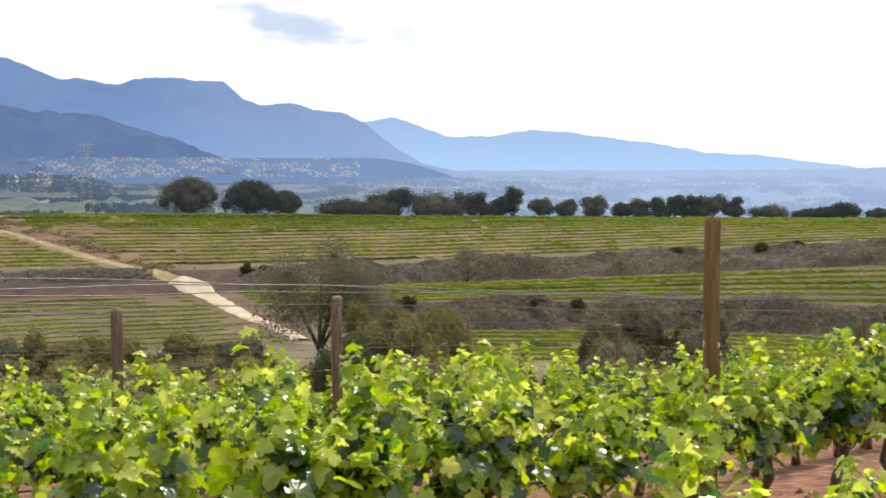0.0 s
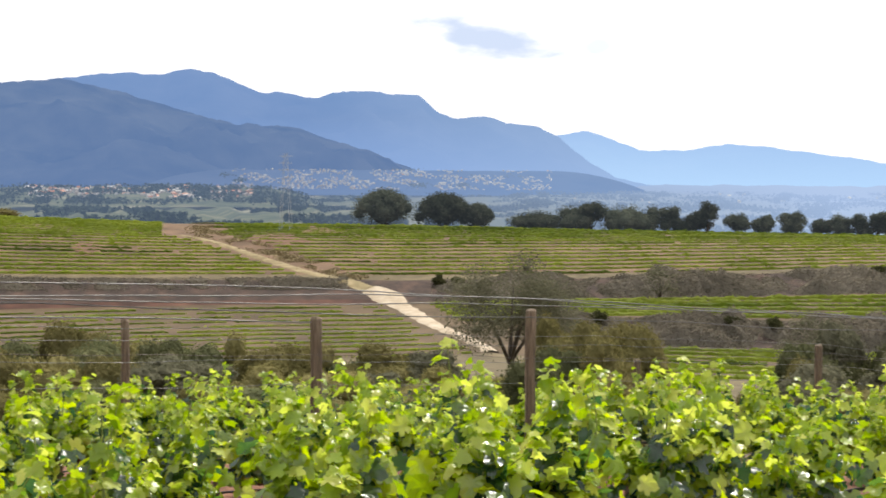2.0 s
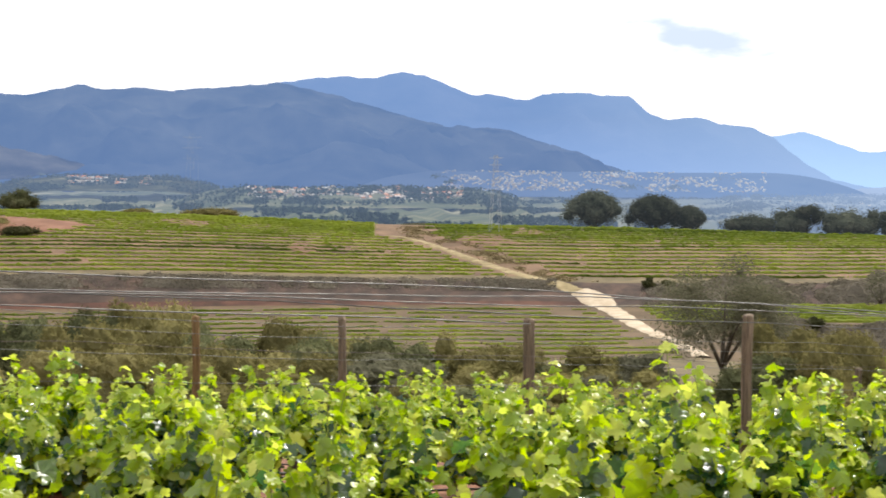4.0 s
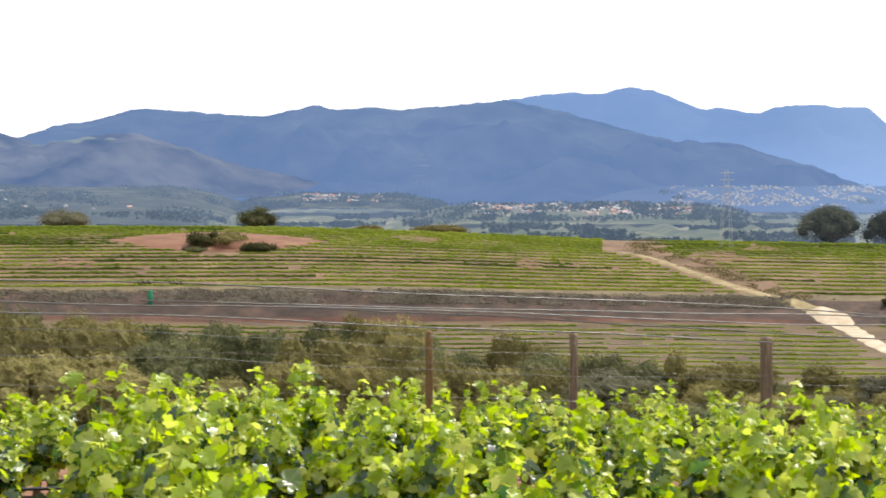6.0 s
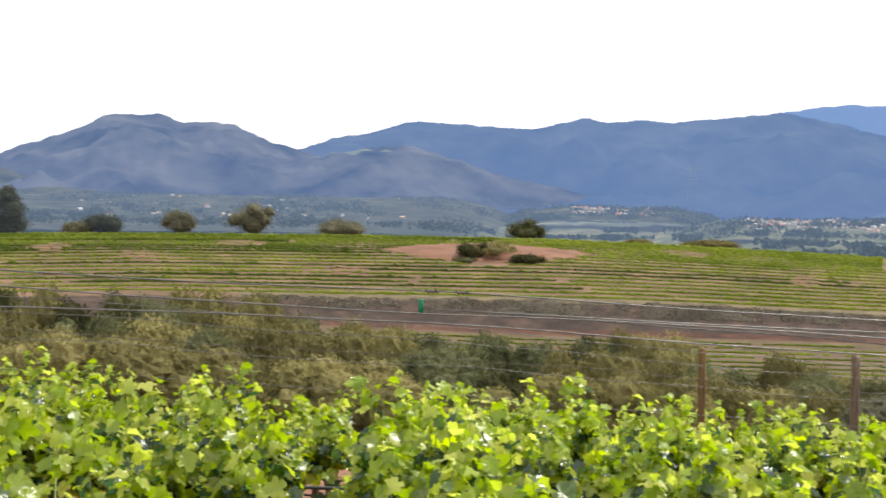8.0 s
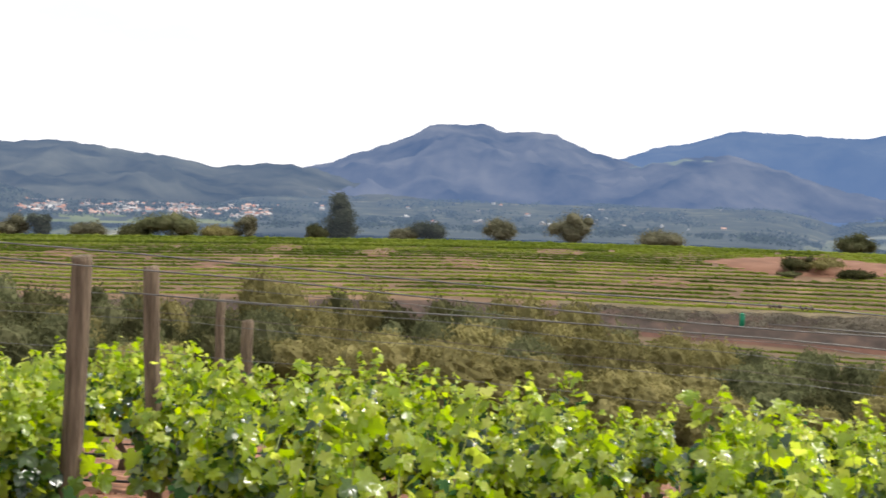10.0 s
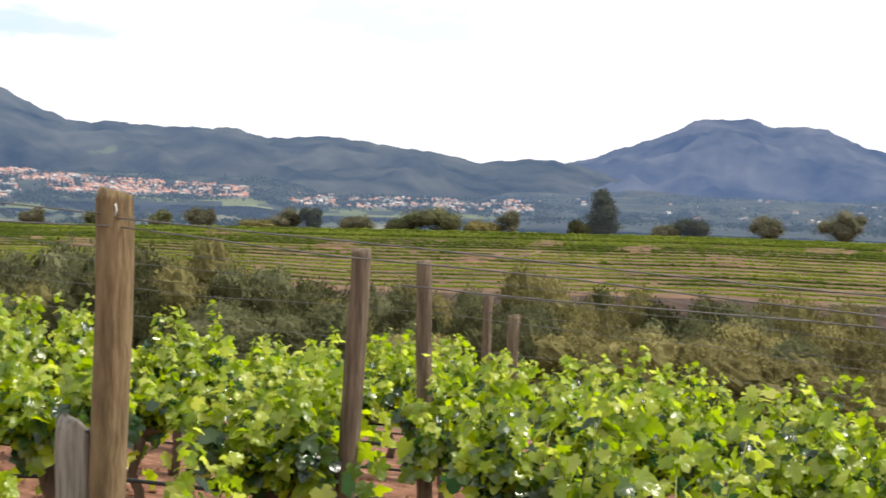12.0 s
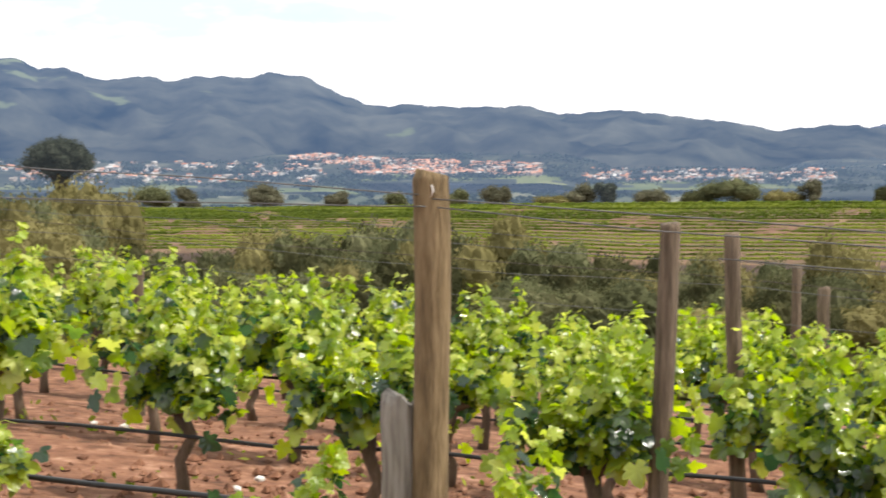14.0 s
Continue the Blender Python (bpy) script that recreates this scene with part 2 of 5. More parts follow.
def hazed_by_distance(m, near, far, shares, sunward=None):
    """Haze painted in as emission that grows with the distance from the viewpoint's hill."""
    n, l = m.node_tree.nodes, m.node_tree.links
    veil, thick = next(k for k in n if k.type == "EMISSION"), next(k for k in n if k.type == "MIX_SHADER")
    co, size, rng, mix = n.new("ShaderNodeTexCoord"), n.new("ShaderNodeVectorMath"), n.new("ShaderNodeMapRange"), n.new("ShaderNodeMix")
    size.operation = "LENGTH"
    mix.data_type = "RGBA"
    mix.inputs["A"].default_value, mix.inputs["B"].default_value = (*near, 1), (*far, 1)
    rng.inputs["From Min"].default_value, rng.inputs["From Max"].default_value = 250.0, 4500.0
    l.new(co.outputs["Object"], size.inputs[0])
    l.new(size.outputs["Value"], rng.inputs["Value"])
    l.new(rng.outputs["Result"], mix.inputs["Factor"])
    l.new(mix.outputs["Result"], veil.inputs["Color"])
    if sunward:                                 # painted haze turns paler towards the sun's side
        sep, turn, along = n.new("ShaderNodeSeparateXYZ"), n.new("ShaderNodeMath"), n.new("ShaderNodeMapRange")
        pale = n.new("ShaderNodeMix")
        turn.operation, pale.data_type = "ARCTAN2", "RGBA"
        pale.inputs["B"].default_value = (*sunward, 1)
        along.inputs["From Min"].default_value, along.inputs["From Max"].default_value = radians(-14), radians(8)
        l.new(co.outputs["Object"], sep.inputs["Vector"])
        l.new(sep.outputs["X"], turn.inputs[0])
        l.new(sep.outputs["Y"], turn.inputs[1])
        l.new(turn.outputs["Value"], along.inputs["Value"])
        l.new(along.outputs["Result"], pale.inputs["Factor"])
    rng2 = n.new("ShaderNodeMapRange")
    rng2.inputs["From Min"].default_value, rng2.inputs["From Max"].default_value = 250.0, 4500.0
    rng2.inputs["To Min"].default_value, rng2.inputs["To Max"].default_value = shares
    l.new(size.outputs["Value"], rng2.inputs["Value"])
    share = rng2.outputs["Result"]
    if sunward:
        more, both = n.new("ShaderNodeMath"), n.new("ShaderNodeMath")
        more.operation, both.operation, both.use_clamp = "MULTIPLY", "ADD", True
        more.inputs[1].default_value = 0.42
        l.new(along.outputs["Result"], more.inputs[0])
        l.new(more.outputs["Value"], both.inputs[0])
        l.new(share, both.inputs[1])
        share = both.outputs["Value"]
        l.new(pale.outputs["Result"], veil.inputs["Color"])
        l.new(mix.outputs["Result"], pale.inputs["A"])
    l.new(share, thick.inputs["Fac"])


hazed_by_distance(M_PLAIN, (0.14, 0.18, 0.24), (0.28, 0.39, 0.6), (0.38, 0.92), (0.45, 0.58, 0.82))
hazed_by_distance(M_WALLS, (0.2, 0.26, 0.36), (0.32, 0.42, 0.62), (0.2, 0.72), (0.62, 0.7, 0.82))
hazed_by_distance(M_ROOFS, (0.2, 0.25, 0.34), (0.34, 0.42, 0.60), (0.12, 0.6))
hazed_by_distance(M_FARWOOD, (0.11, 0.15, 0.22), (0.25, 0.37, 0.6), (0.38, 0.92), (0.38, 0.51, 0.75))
M_WHITE = material("pale_stone", [(0.45, 0.42, 0.38), (0.65, 0.62, 0.58)], 2, 4, 0.9, 0)
M_PYLON = material("pylon_steel", [(0.36, 0.38, 0.40), (0.46, 0.48, 0.50)], 2, 3, 0.6, 0, metal=0.5)


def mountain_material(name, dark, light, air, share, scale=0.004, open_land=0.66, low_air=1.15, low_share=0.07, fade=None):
    """Wooded slopes with paler clearings and fields, under blue haze painted in as emission."""
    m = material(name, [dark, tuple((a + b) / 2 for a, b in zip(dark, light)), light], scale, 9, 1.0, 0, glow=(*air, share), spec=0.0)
    n, l = m.node_tree.nodes, m.node_tree.links
    bsdf = next(k for k in n if k.type == "BSDF_PRINCIPLED")
    base = bsdf.inputs["Base Color"].links[0].from_socket
    co, mp, tex, ramp, mix = (n.new(k) for k in ("ShaderNodeTexCoord", "ShaderNodeMapping", "ShaderNodeTexNoise", "ShaderNodeMapRange", "ShaderNodeMix"))
    mp.inputs["Scale"].default_value = (1, 1, 3.0)
    tex.inputs["Scale"].default_value, tex.inputs["Detail"].default_value = 0.0065, 3.0
    ramp.inputs["From Min"].default_value, ramp.inputs["From Max"].default_value = open_land, open_land + 0.035
    mix.data_type = "RGBA"
    mix.inputs["B"].default_value = (0.33, 0.37, 0.19, 1)
    l.new(co.outputs["Object"], mp.inputs["Vector"])
    l.new(mp.outputs["Vector"], tex.inputs["Vector"])
    l.new(tex.outputs["Fac"], ramp.inputs["Value"])
    l.new(ramp.outputs["Result"], mix.inputs["Factor"])
    l.new(base, mix.inputs["A"])
    l.new(mix.outputs["Result"], bsdf.inputs["Base Color"])
    # haze emission thickens and pales from summits to valley, unless low_air dims it
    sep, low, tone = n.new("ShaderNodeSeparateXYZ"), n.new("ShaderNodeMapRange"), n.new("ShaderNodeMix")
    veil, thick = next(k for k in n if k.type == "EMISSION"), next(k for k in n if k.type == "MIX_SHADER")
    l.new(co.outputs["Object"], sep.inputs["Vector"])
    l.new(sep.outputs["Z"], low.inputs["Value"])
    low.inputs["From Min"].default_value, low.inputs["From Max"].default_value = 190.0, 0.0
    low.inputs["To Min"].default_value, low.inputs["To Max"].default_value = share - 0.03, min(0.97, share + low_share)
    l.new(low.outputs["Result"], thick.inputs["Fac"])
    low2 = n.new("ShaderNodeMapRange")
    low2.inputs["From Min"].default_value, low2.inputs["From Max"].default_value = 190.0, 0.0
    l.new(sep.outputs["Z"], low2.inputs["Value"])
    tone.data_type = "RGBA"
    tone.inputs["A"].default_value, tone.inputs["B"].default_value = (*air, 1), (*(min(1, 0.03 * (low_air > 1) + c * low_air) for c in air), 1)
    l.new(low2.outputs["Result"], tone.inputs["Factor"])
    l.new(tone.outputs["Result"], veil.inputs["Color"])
    if fade:                                    # the painted haze brightens towards the sun's side
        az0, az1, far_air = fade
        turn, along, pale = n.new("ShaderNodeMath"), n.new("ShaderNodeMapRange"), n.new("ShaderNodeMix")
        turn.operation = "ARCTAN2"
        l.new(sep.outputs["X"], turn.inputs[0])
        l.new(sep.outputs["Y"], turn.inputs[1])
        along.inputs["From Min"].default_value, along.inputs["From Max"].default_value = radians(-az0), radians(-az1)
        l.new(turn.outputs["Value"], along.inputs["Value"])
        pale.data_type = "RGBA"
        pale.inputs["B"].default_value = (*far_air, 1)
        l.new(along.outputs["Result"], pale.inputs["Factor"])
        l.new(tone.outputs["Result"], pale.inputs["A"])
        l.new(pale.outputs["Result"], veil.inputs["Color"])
    return m


# air and share set the blue haze emission laid over each range
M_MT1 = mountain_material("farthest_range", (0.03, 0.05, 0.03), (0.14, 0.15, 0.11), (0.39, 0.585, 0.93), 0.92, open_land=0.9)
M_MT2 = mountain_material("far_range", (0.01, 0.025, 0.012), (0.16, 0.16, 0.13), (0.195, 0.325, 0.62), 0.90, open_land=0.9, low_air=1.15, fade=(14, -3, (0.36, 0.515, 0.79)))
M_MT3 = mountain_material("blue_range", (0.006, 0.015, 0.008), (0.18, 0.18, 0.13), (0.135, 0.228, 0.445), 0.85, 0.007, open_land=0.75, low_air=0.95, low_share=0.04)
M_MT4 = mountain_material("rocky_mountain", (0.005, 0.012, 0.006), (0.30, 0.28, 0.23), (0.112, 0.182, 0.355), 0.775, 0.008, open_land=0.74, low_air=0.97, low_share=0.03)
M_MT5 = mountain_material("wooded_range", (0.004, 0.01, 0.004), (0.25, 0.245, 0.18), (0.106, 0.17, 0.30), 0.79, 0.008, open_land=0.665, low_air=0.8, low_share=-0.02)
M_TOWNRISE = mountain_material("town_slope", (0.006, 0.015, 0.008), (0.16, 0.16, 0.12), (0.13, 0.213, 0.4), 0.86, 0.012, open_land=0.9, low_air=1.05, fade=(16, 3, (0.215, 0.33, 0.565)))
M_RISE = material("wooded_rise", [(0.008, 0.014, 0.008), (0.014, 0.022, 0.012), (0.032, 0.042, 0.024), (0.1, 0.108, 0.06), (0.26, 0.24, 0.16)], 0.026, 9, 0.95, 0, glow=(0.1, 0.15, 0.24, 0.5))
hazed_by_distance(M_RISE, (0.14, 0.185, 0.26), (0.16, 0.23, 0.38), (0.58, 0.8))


# ---- building helpers ----
def mesh_of(name, verts, faces, mats, face_mat=None, smooth=False):
    me = bpy.data.meshes.new(name)
    me.from_pydata([tuple(v) for v in verts], [], [tuple(f) for f in faces])
    for m in mats:
        me.materials.append(m)
    if face_mat is not None:
        me.polygons.foreach_set("material_index", np.asarray(face_mat, dtype=np.int32))
    if smooth:
        me.polygons.foreach_set("use_smooth", np.ones(len(me.polygons), dtype=bool))
    me.update()
    return me


def quads_mesh(name, corners, mats, face_mat=None):
    """Loose quads from an array (n, 4, 3)."""
    n = len(corners)
    me = bpy.data.meshes.new(name)
    me.vertices.add(4 * n)
    me.vertices.foreach_set("co", np.asarray(corners, dtype=np.float32).ravel())
    me.loops.add(4 * n)
    me.loops.foreach_set("vertex_index", np.arange(4 * n, dtype=np.int32))
    me.polygons.add(n)
    me.polygons.foreach_set("loop_start", np.arange(0, 4 * n, 4, dtype=np.int32))
    for m in mats:
        me.materials.append(m)
    if face_mat is not None:
        me.polygons.foreach_set("material_index", np.asarray(face_mat, dtype=np.int32))
    me.update(calc_edges=True)
    return me


def leaf_quads(rng, centres, size, flat=0.0):
    """Small folded-looking quads, turned at random, at the given centres."""
    n = len(centres)
    a = rng.normal(size=(n, 3))
    a[:, 2] *= 1 - flat
    a /= np.linalg.norm(a, axis=1, keepdims=True)
    b = np.cross(a, rng.normal(size=(n, 3)))
    b /= np.linalg.norm(b, axis=1, keepdims=True)
    s = (size * rng.uniform(0.6, 1.3, n))[:, None]
    a, b = a * s, b * s * rng.uniform(0.45, 0.8, n)[:, None]
    return np.stack([centres - a, centres - b * 0.9 + a * 0.1, centres + a, centres + b], 1)


def part(name, me, parent, label=""):
    ob = new(name, me)
    ob.parent = parent
    if label:
        ob["label"] = label
    return ob


def tube(points, radii, sides=7):
    """Verts and faces of a capped tube along points."""
    verts, faces = [], []
    pts = [Vector(p) for p in points]
    for i, p in enumerate(pts):
        d = (pts[min(i + 1, len(pts) - 1)] - pts[max(i - 1, 0)]).normalized()
        u = d.cross(Vector((0.31, 0.95, 0.05)) if abs(d.z) > 0.5 else Vector((0, 0, 1))).normalized()
        v = d.cross(u)
        for k in range(sides):
            a = 2 * math.pi * k / sides
            verts.append(p + (u * math.cos(a) + v * math.sin(a)) * radii[i])
    for i in range(len(pts) - 1):
        for k in range(sides):
            q, r = i * sides + k, i * sides + (k + 1) % sides
            faces.append((q, r, r + sides, q + sides))
    faces.append(tuple(range(sides))[::-1])
    faces.append(tuple(range((len(pts) - 1) * sides, len(pts) * sides)))
    return verts, faces


def merged(pieces):
    verts, faces = [], []
    for v, f in pieces:
        k = len(verts)
        verts += list(v)
        faces += [tuple(i + k for i in face) for face in f]
    return verts, faces


def polar(az, d, z=0.0):
    a = radians(az)
    return Vector((-d * math.sin(a), d * math.cos(a), z))


# ---- the lie of the land ----
# bearings in degrees to the left of +y; heights as angles seen from the eye
CREST = ([-30, -10, 0, 9, 19, 26, 33, 40, 50, 56, 65, 75, 83, 95], [-1.75, -1.8, -1.75, -1.6, -1.5, -1.22, -0.98, -0.93, -0.95, -1.03, -1.14, -1.3, -1.4, -1.4])
BANK_TOP = ([-30, -18, -11, -5, 2, 10, 21, 30, 40, 50, 66, 76, 95], [-2.3, -2.77, -3.23, -3.56, -3.86, -4.0, -3.95, -3.78, -3.74, -3.6, -3.85, -3.35, -3.4])
BANK_FOOT = ([-30, -18, -5, 2, 11, 26, 34, 43, 60, 95], [-3.3, -3.78, -4.5, -4.73, -5.0, -5.1, -5.15, -4.85, -4.9, -4.7])
D_CREST, D_TOP, D_FOOT = 156.0, 118.0, 113.0
ROW_AZ = 52.0                                   # the near rows lie square to this bearing
ROW_N = np.array([-math.sin(radians(ROW_AZ)), math.cos(radians(ROW_AZ))])
ROW_S = np.array([math.cos(radians(ROW_AZ)), math.sin(radians(ROW_AZ))])


def rise(table, az, d, less=0.0):
    return EYE + d * np.tan(np.radians(np.interp(az, *table))) - less


def near_ground(x, y):
    p, s = x * ROW_N[0] + y * ROW_N[1], x * ROW_S[0] + y * ROW_S[1]
    u = np.clip(p - 4.15, -14, 30)
    return np.where(u > 0, -0.118 * u, -0.03 * u) - 0.088 * np.clip(s, 0, 26) - 0.05 * np.clip(s, -20, 0)


def ground_z(x, y):
    """Height of the land at arrays x, y."""
    x, y = np.asarray(x, float), np.asarray(y, float)
    d = np.hypot(x, y)
    az = np.degrees(np.arctan2(-x, y))
    azc = np.clip(az, -30, 95)
    right = np.clip((6 - azc) / 6, 0, 1)
    crest, top, foot = rise(CREST, azc, D_CREST, 0.45), rise(BANK_TOP, azc, D_TOP), rise(BANK_FOOT, azc, D_FOOT)
    t2_top = EYE - 99 * math.tan(radians(5.5))
    lower = foot - 0.5
    a = lower * (1 - right) + t2_top * right
    b = lower * (1 - right) + (t2_top - 1.5) * right
    field = near_ground(x, y)
    edge = near_ground(x * np.minimum(1, 19 / np.maximum(d, 0.1)), y * np.minimum(1, 19 / np.maximum(d, 0.1)))
    keys = np.stack([edge, b + 1.8, b, b, a, foot, top, 0.35 * top + 0.65 * crest + 0.35, crest, crest - 0.5, 0 * d - 15, 0 * d - 22, 0 * d - 24, 0 * d - 10, 0 * d + 12], -1)
    dist = np.array([19.0, 52, 78, 96, 99, D_FOOT, D_TOP, 141, D_CREST, 176, 270, 600, 1500, 2500, 4900])
    i = np.clip(np.searchsorted(dist, d.ravel()) - 1, 0, len(dist) - 2).reshape(d.shape)
    f = np.clip((d - dist[i]) / (dist[i + 1] - dist[i]), 0, 1)
    z0, z1 = np.take_along_axis(keys, i[..., None], -1)[..., 0], np.take_along_axis(keys, i[..., None] + 1, -1)[..., 0]
    far = z0 + (z1 - z0) * f
    return np.where(d < 19, field, far)


def gz(x, y):
    return float(ground_z(np.array([x]), np.array([y]))[0])


def on_land(az, d, up=0.0):
    v = polar(az, d)
    v.z = gz(v.x, v.y) + up
    return v


def reach(az, el, start=20.0, end=170.0):
    """Distance at which the line of sight at that bearing and height meets the land."""
    ds = np.linspace(start, end, 600)
    a = radians(az)
    z = ground_z(-ds * math.sin(a), ds * math.cos(a))
    below = EYE + ds * math.tan(radians(el)) <= z
    return float(ds[np.argmax(below)]) if below.any() else end


def build_ground():
    azs = np.concatenate([np.arange(-180, -32, 6.0), np.arange(-32, 100, 0.5), np.arange(100, 180, 6.0)])
    ds = np.concatenate([[0.0], np.arange(0.6, 20, 0.45), np.arange(20, 60, 2.0), np.arange(60, 94, 2.0), np.arange(94, 122, 0.8), np.arange(122, 180, 2.5),
                         np.geomspace(182, 4900, 30)])
    A, D = np.meshgrid(np.radians(azs), ds, indexing="ij")
    X, Y = -D * np.sin(A), D * np.cos(A)
    Z = ground_z(X, Y)
    flat = np.stack([X, Y, Z], -1).reshape(-1, 3)
    rough = np.array([noise.noise(Vector((v[0] * 0.9, v[1] * 0.9, 0.3))) * 0.05 + noise.noise(Vector((v[0] * 0.13, v[1] * 0.13, 4.0))) * 0.12 for v in flat])
    dd = D.ravel()
    flat[:, 2] += rough * np.where(dd < 19, 0.8, np.where(dd < 200, 0.35, np.clip((dd - 500) / 12, 0, 60)))
    na, nd = len(azs), len(ds)
    faces, mats = [], []
    for i in range(na):
        j = (i + 1) % na
        azm = azs[i]
        for k in range(nd - 1):
            dm = (ds[k] + ds[k + 1]) / 2
            faces.append((i * nd + k, i * nd + k + 1, j * nd + k + 1, j * nd + k))
            m = 0 if dm < 24 else 4 if dm < 82 else 1
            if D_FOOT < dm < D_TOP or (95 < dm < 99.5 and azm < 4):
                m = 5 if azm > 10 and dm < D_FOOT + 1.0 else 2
            elif D_TOP <= dm < D_TOP + 2.2 and azm < 46:
                m = 4
            elif 118 < dm < 176:
                m = 6
            elif dm > 190:
                m = 3
            mats.append(m)
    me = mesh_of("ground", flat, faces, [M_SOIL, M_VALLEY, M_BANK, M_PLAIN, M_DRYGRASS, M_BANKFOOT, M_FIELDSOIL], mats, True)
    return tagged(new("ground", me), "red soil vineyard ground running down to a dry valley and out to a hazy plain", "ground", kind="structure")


build_ground()


def ribbon(name, centres, widths, mat, up, label):
    """A strip that follows the land along (bearing, distance) centres."""
    pts = [polar(a, d) for a, d in centres]
    verts, faces = [], []
    rows = []
    for i in range(len(pts) - 1):
        for k in range(10):
            f = k / 10
            rows.append((pts[i].lerp(pts[i + 1], f), widths[i] + (widths[i + 1] - widths[i]) * f))
    rows.append((pts[-1], widths[-1]))
    for _ in range(14):                          # rounded bends
        rows = [rows[0]] + [((rows[i - 1][0] + rows[i][0] * 2 + rows[i + 1][0]) / 4, rows[i][1]) for i in range(1, len(rows) - 1)] + [rows[-1]]
    for i, (p, w) in enumerate(rows):
        d = (rows[min(i + 1, len(rows) - 1)][0] - rows[max(i - 1, 0)][0]).normalized()
        side = Vector((d.y, -d.x, 0))
        w *= 0.94 + 0.10 * noise.noise(p * 0.3) + 0.10 * noise.noise(p * 0.11)
        for k in range(7):
            q = p + side * (w * (k / 6 - 0.5) + (0.3 * noise.noise(p * 0.9 + Vector((k, 0, 0))) if k in (0, 6) else 0))
            verts.append((q.x, q.y, gz(q.x, q.y) + (up + 0.04 * math.sin(math.pi * k / 6) if 0 < k < 6 else -0.02)))
    for i in range(len(rows) - 1):
        for k in range(6):
            a = i * 7 + k
            faces.append((a, a + 1, a + 8, a + 7))
    return tagged(new(name, mesh_of(name, verts, faces, [mat], None, True)), label, "track", kind="structure")


PATH_SIGHT = [(18.9, -2.15), (17.5, -2.4), (15.4, -3.15), (13.3, -3.82), (11.1, -4.4), (10.35, -4.68), (9.9, -5.0), (9.2, -5.4), (8.2, -5.95), (7.0, -6.45), (5.9, -7.0)]
TRACK = [(a, reach(a, e, 60)) for a, e in PATH_SIGHT]
ribbon("dirt_track", TRACK[4:], [2.0, 2.7, 2.0, 1.6, 1.35, 1.2, 1.0], M_TRACK, 0.08, "pale dirt track curving through the valley below the vineyard")
ribbon("grass_track", TRACK[:5], [0.9, 1.1, 1.3, 1.5, 1.5], M_VERGE, 0.05, "straw-coloured farm track climbing between two vineyard plots")


# ---- the distance ----
def range_of_hills(name, table, dist, mat, foot_el, depth, relief, label, seed):
    """A ridge seen from the valley: crest heights by bearing, slopes with spurs and gullies running down to the plain."""
    az_t, el_t = np.array(table)[::-1].T
    azs = np.arange(az_t[0], az_t[-1] + 0.01, 0.14)
    # smooth passage through the crest's stations
    el = np.interp(azs, az_t, el_t)
    el = np.convolve(np.pad(el, 1, mode="edge"), [0.2, 0.6, 0.2], mode="valid")
    us = np.concatenate([np.linspace(0, 1, 26), [1.06, 1.15, 1.3]])
    verts, faces = [], []
    nu = len(us)
    for a, e in zip(azs, el):
        zc = EYE + dist * math.tan(radians(e))
        zf = EYE + (dist - depth) * math.tan(radians(foot_el)) - 12
        jag = 5.0 * noise.noise(Vector((a * 1.7, seed, 0))) + 2.5 * noise.noise(Vector((a * 5.1, seed, 3)))
        for u in us:
            d = dist - depth * (1 - u)
            if u <= 1:
                g = polar(a, d)
                spur = 0.0
                for octave, (scale, share) in enumerate(((420, 1.0), (190, 0.55), (85, 0.3), (40, 0.16))):
                    spur += share * (1 - 2 * abs(noise.noise(Vector((g.x / scale, g.y / scale, seed + octave)))))
                spur -= 0.7
                z = zf + (zc - zf) * u ** 1.4 + relief * spur * math.sin(math.pi * u) * min(1, max(0, (zc - zf) / 120)) + jag * u ** 4
            else:
                z = zc + jag - (zc - zf) * (u - 1) * 1.4
            verts.append(polar(a, d, z))
    for i in range(len(azs) - 1):
        for k in range(nu - 1):
            q = i * nu + k
            faces.append((q, q + 1, q + nu + 1, q + nu))
    return tagged(new(name, mesh_of(name, verts, faces, [mat], None, True)), label, "mountains", kind="structure")


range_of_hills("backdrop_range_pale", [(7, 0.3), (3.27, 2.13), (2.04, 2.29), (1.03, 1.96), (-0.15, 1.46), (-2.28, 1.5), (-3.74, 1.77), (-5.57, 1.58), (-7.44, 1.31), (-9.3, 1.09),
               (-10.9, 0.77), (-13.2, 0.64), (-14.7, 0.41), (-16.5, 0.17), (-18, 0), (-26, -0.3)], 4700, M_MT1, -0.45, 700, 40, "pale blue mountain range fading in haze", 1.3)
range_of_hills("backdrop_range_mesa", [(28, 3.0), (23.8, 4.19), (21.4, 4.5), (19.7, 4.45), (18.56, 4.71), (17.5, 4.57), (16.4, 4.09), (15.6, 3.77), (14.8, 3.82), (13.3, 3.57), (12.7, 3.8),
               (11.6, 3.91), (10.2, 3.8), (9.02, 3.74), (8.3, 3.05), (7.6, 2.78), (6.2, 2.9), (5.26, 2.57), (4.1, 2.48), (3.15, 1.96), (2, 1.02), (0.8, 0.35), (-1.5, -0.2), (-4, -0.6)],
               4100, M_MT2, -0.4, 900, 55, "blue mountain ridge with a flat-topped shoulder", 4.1)
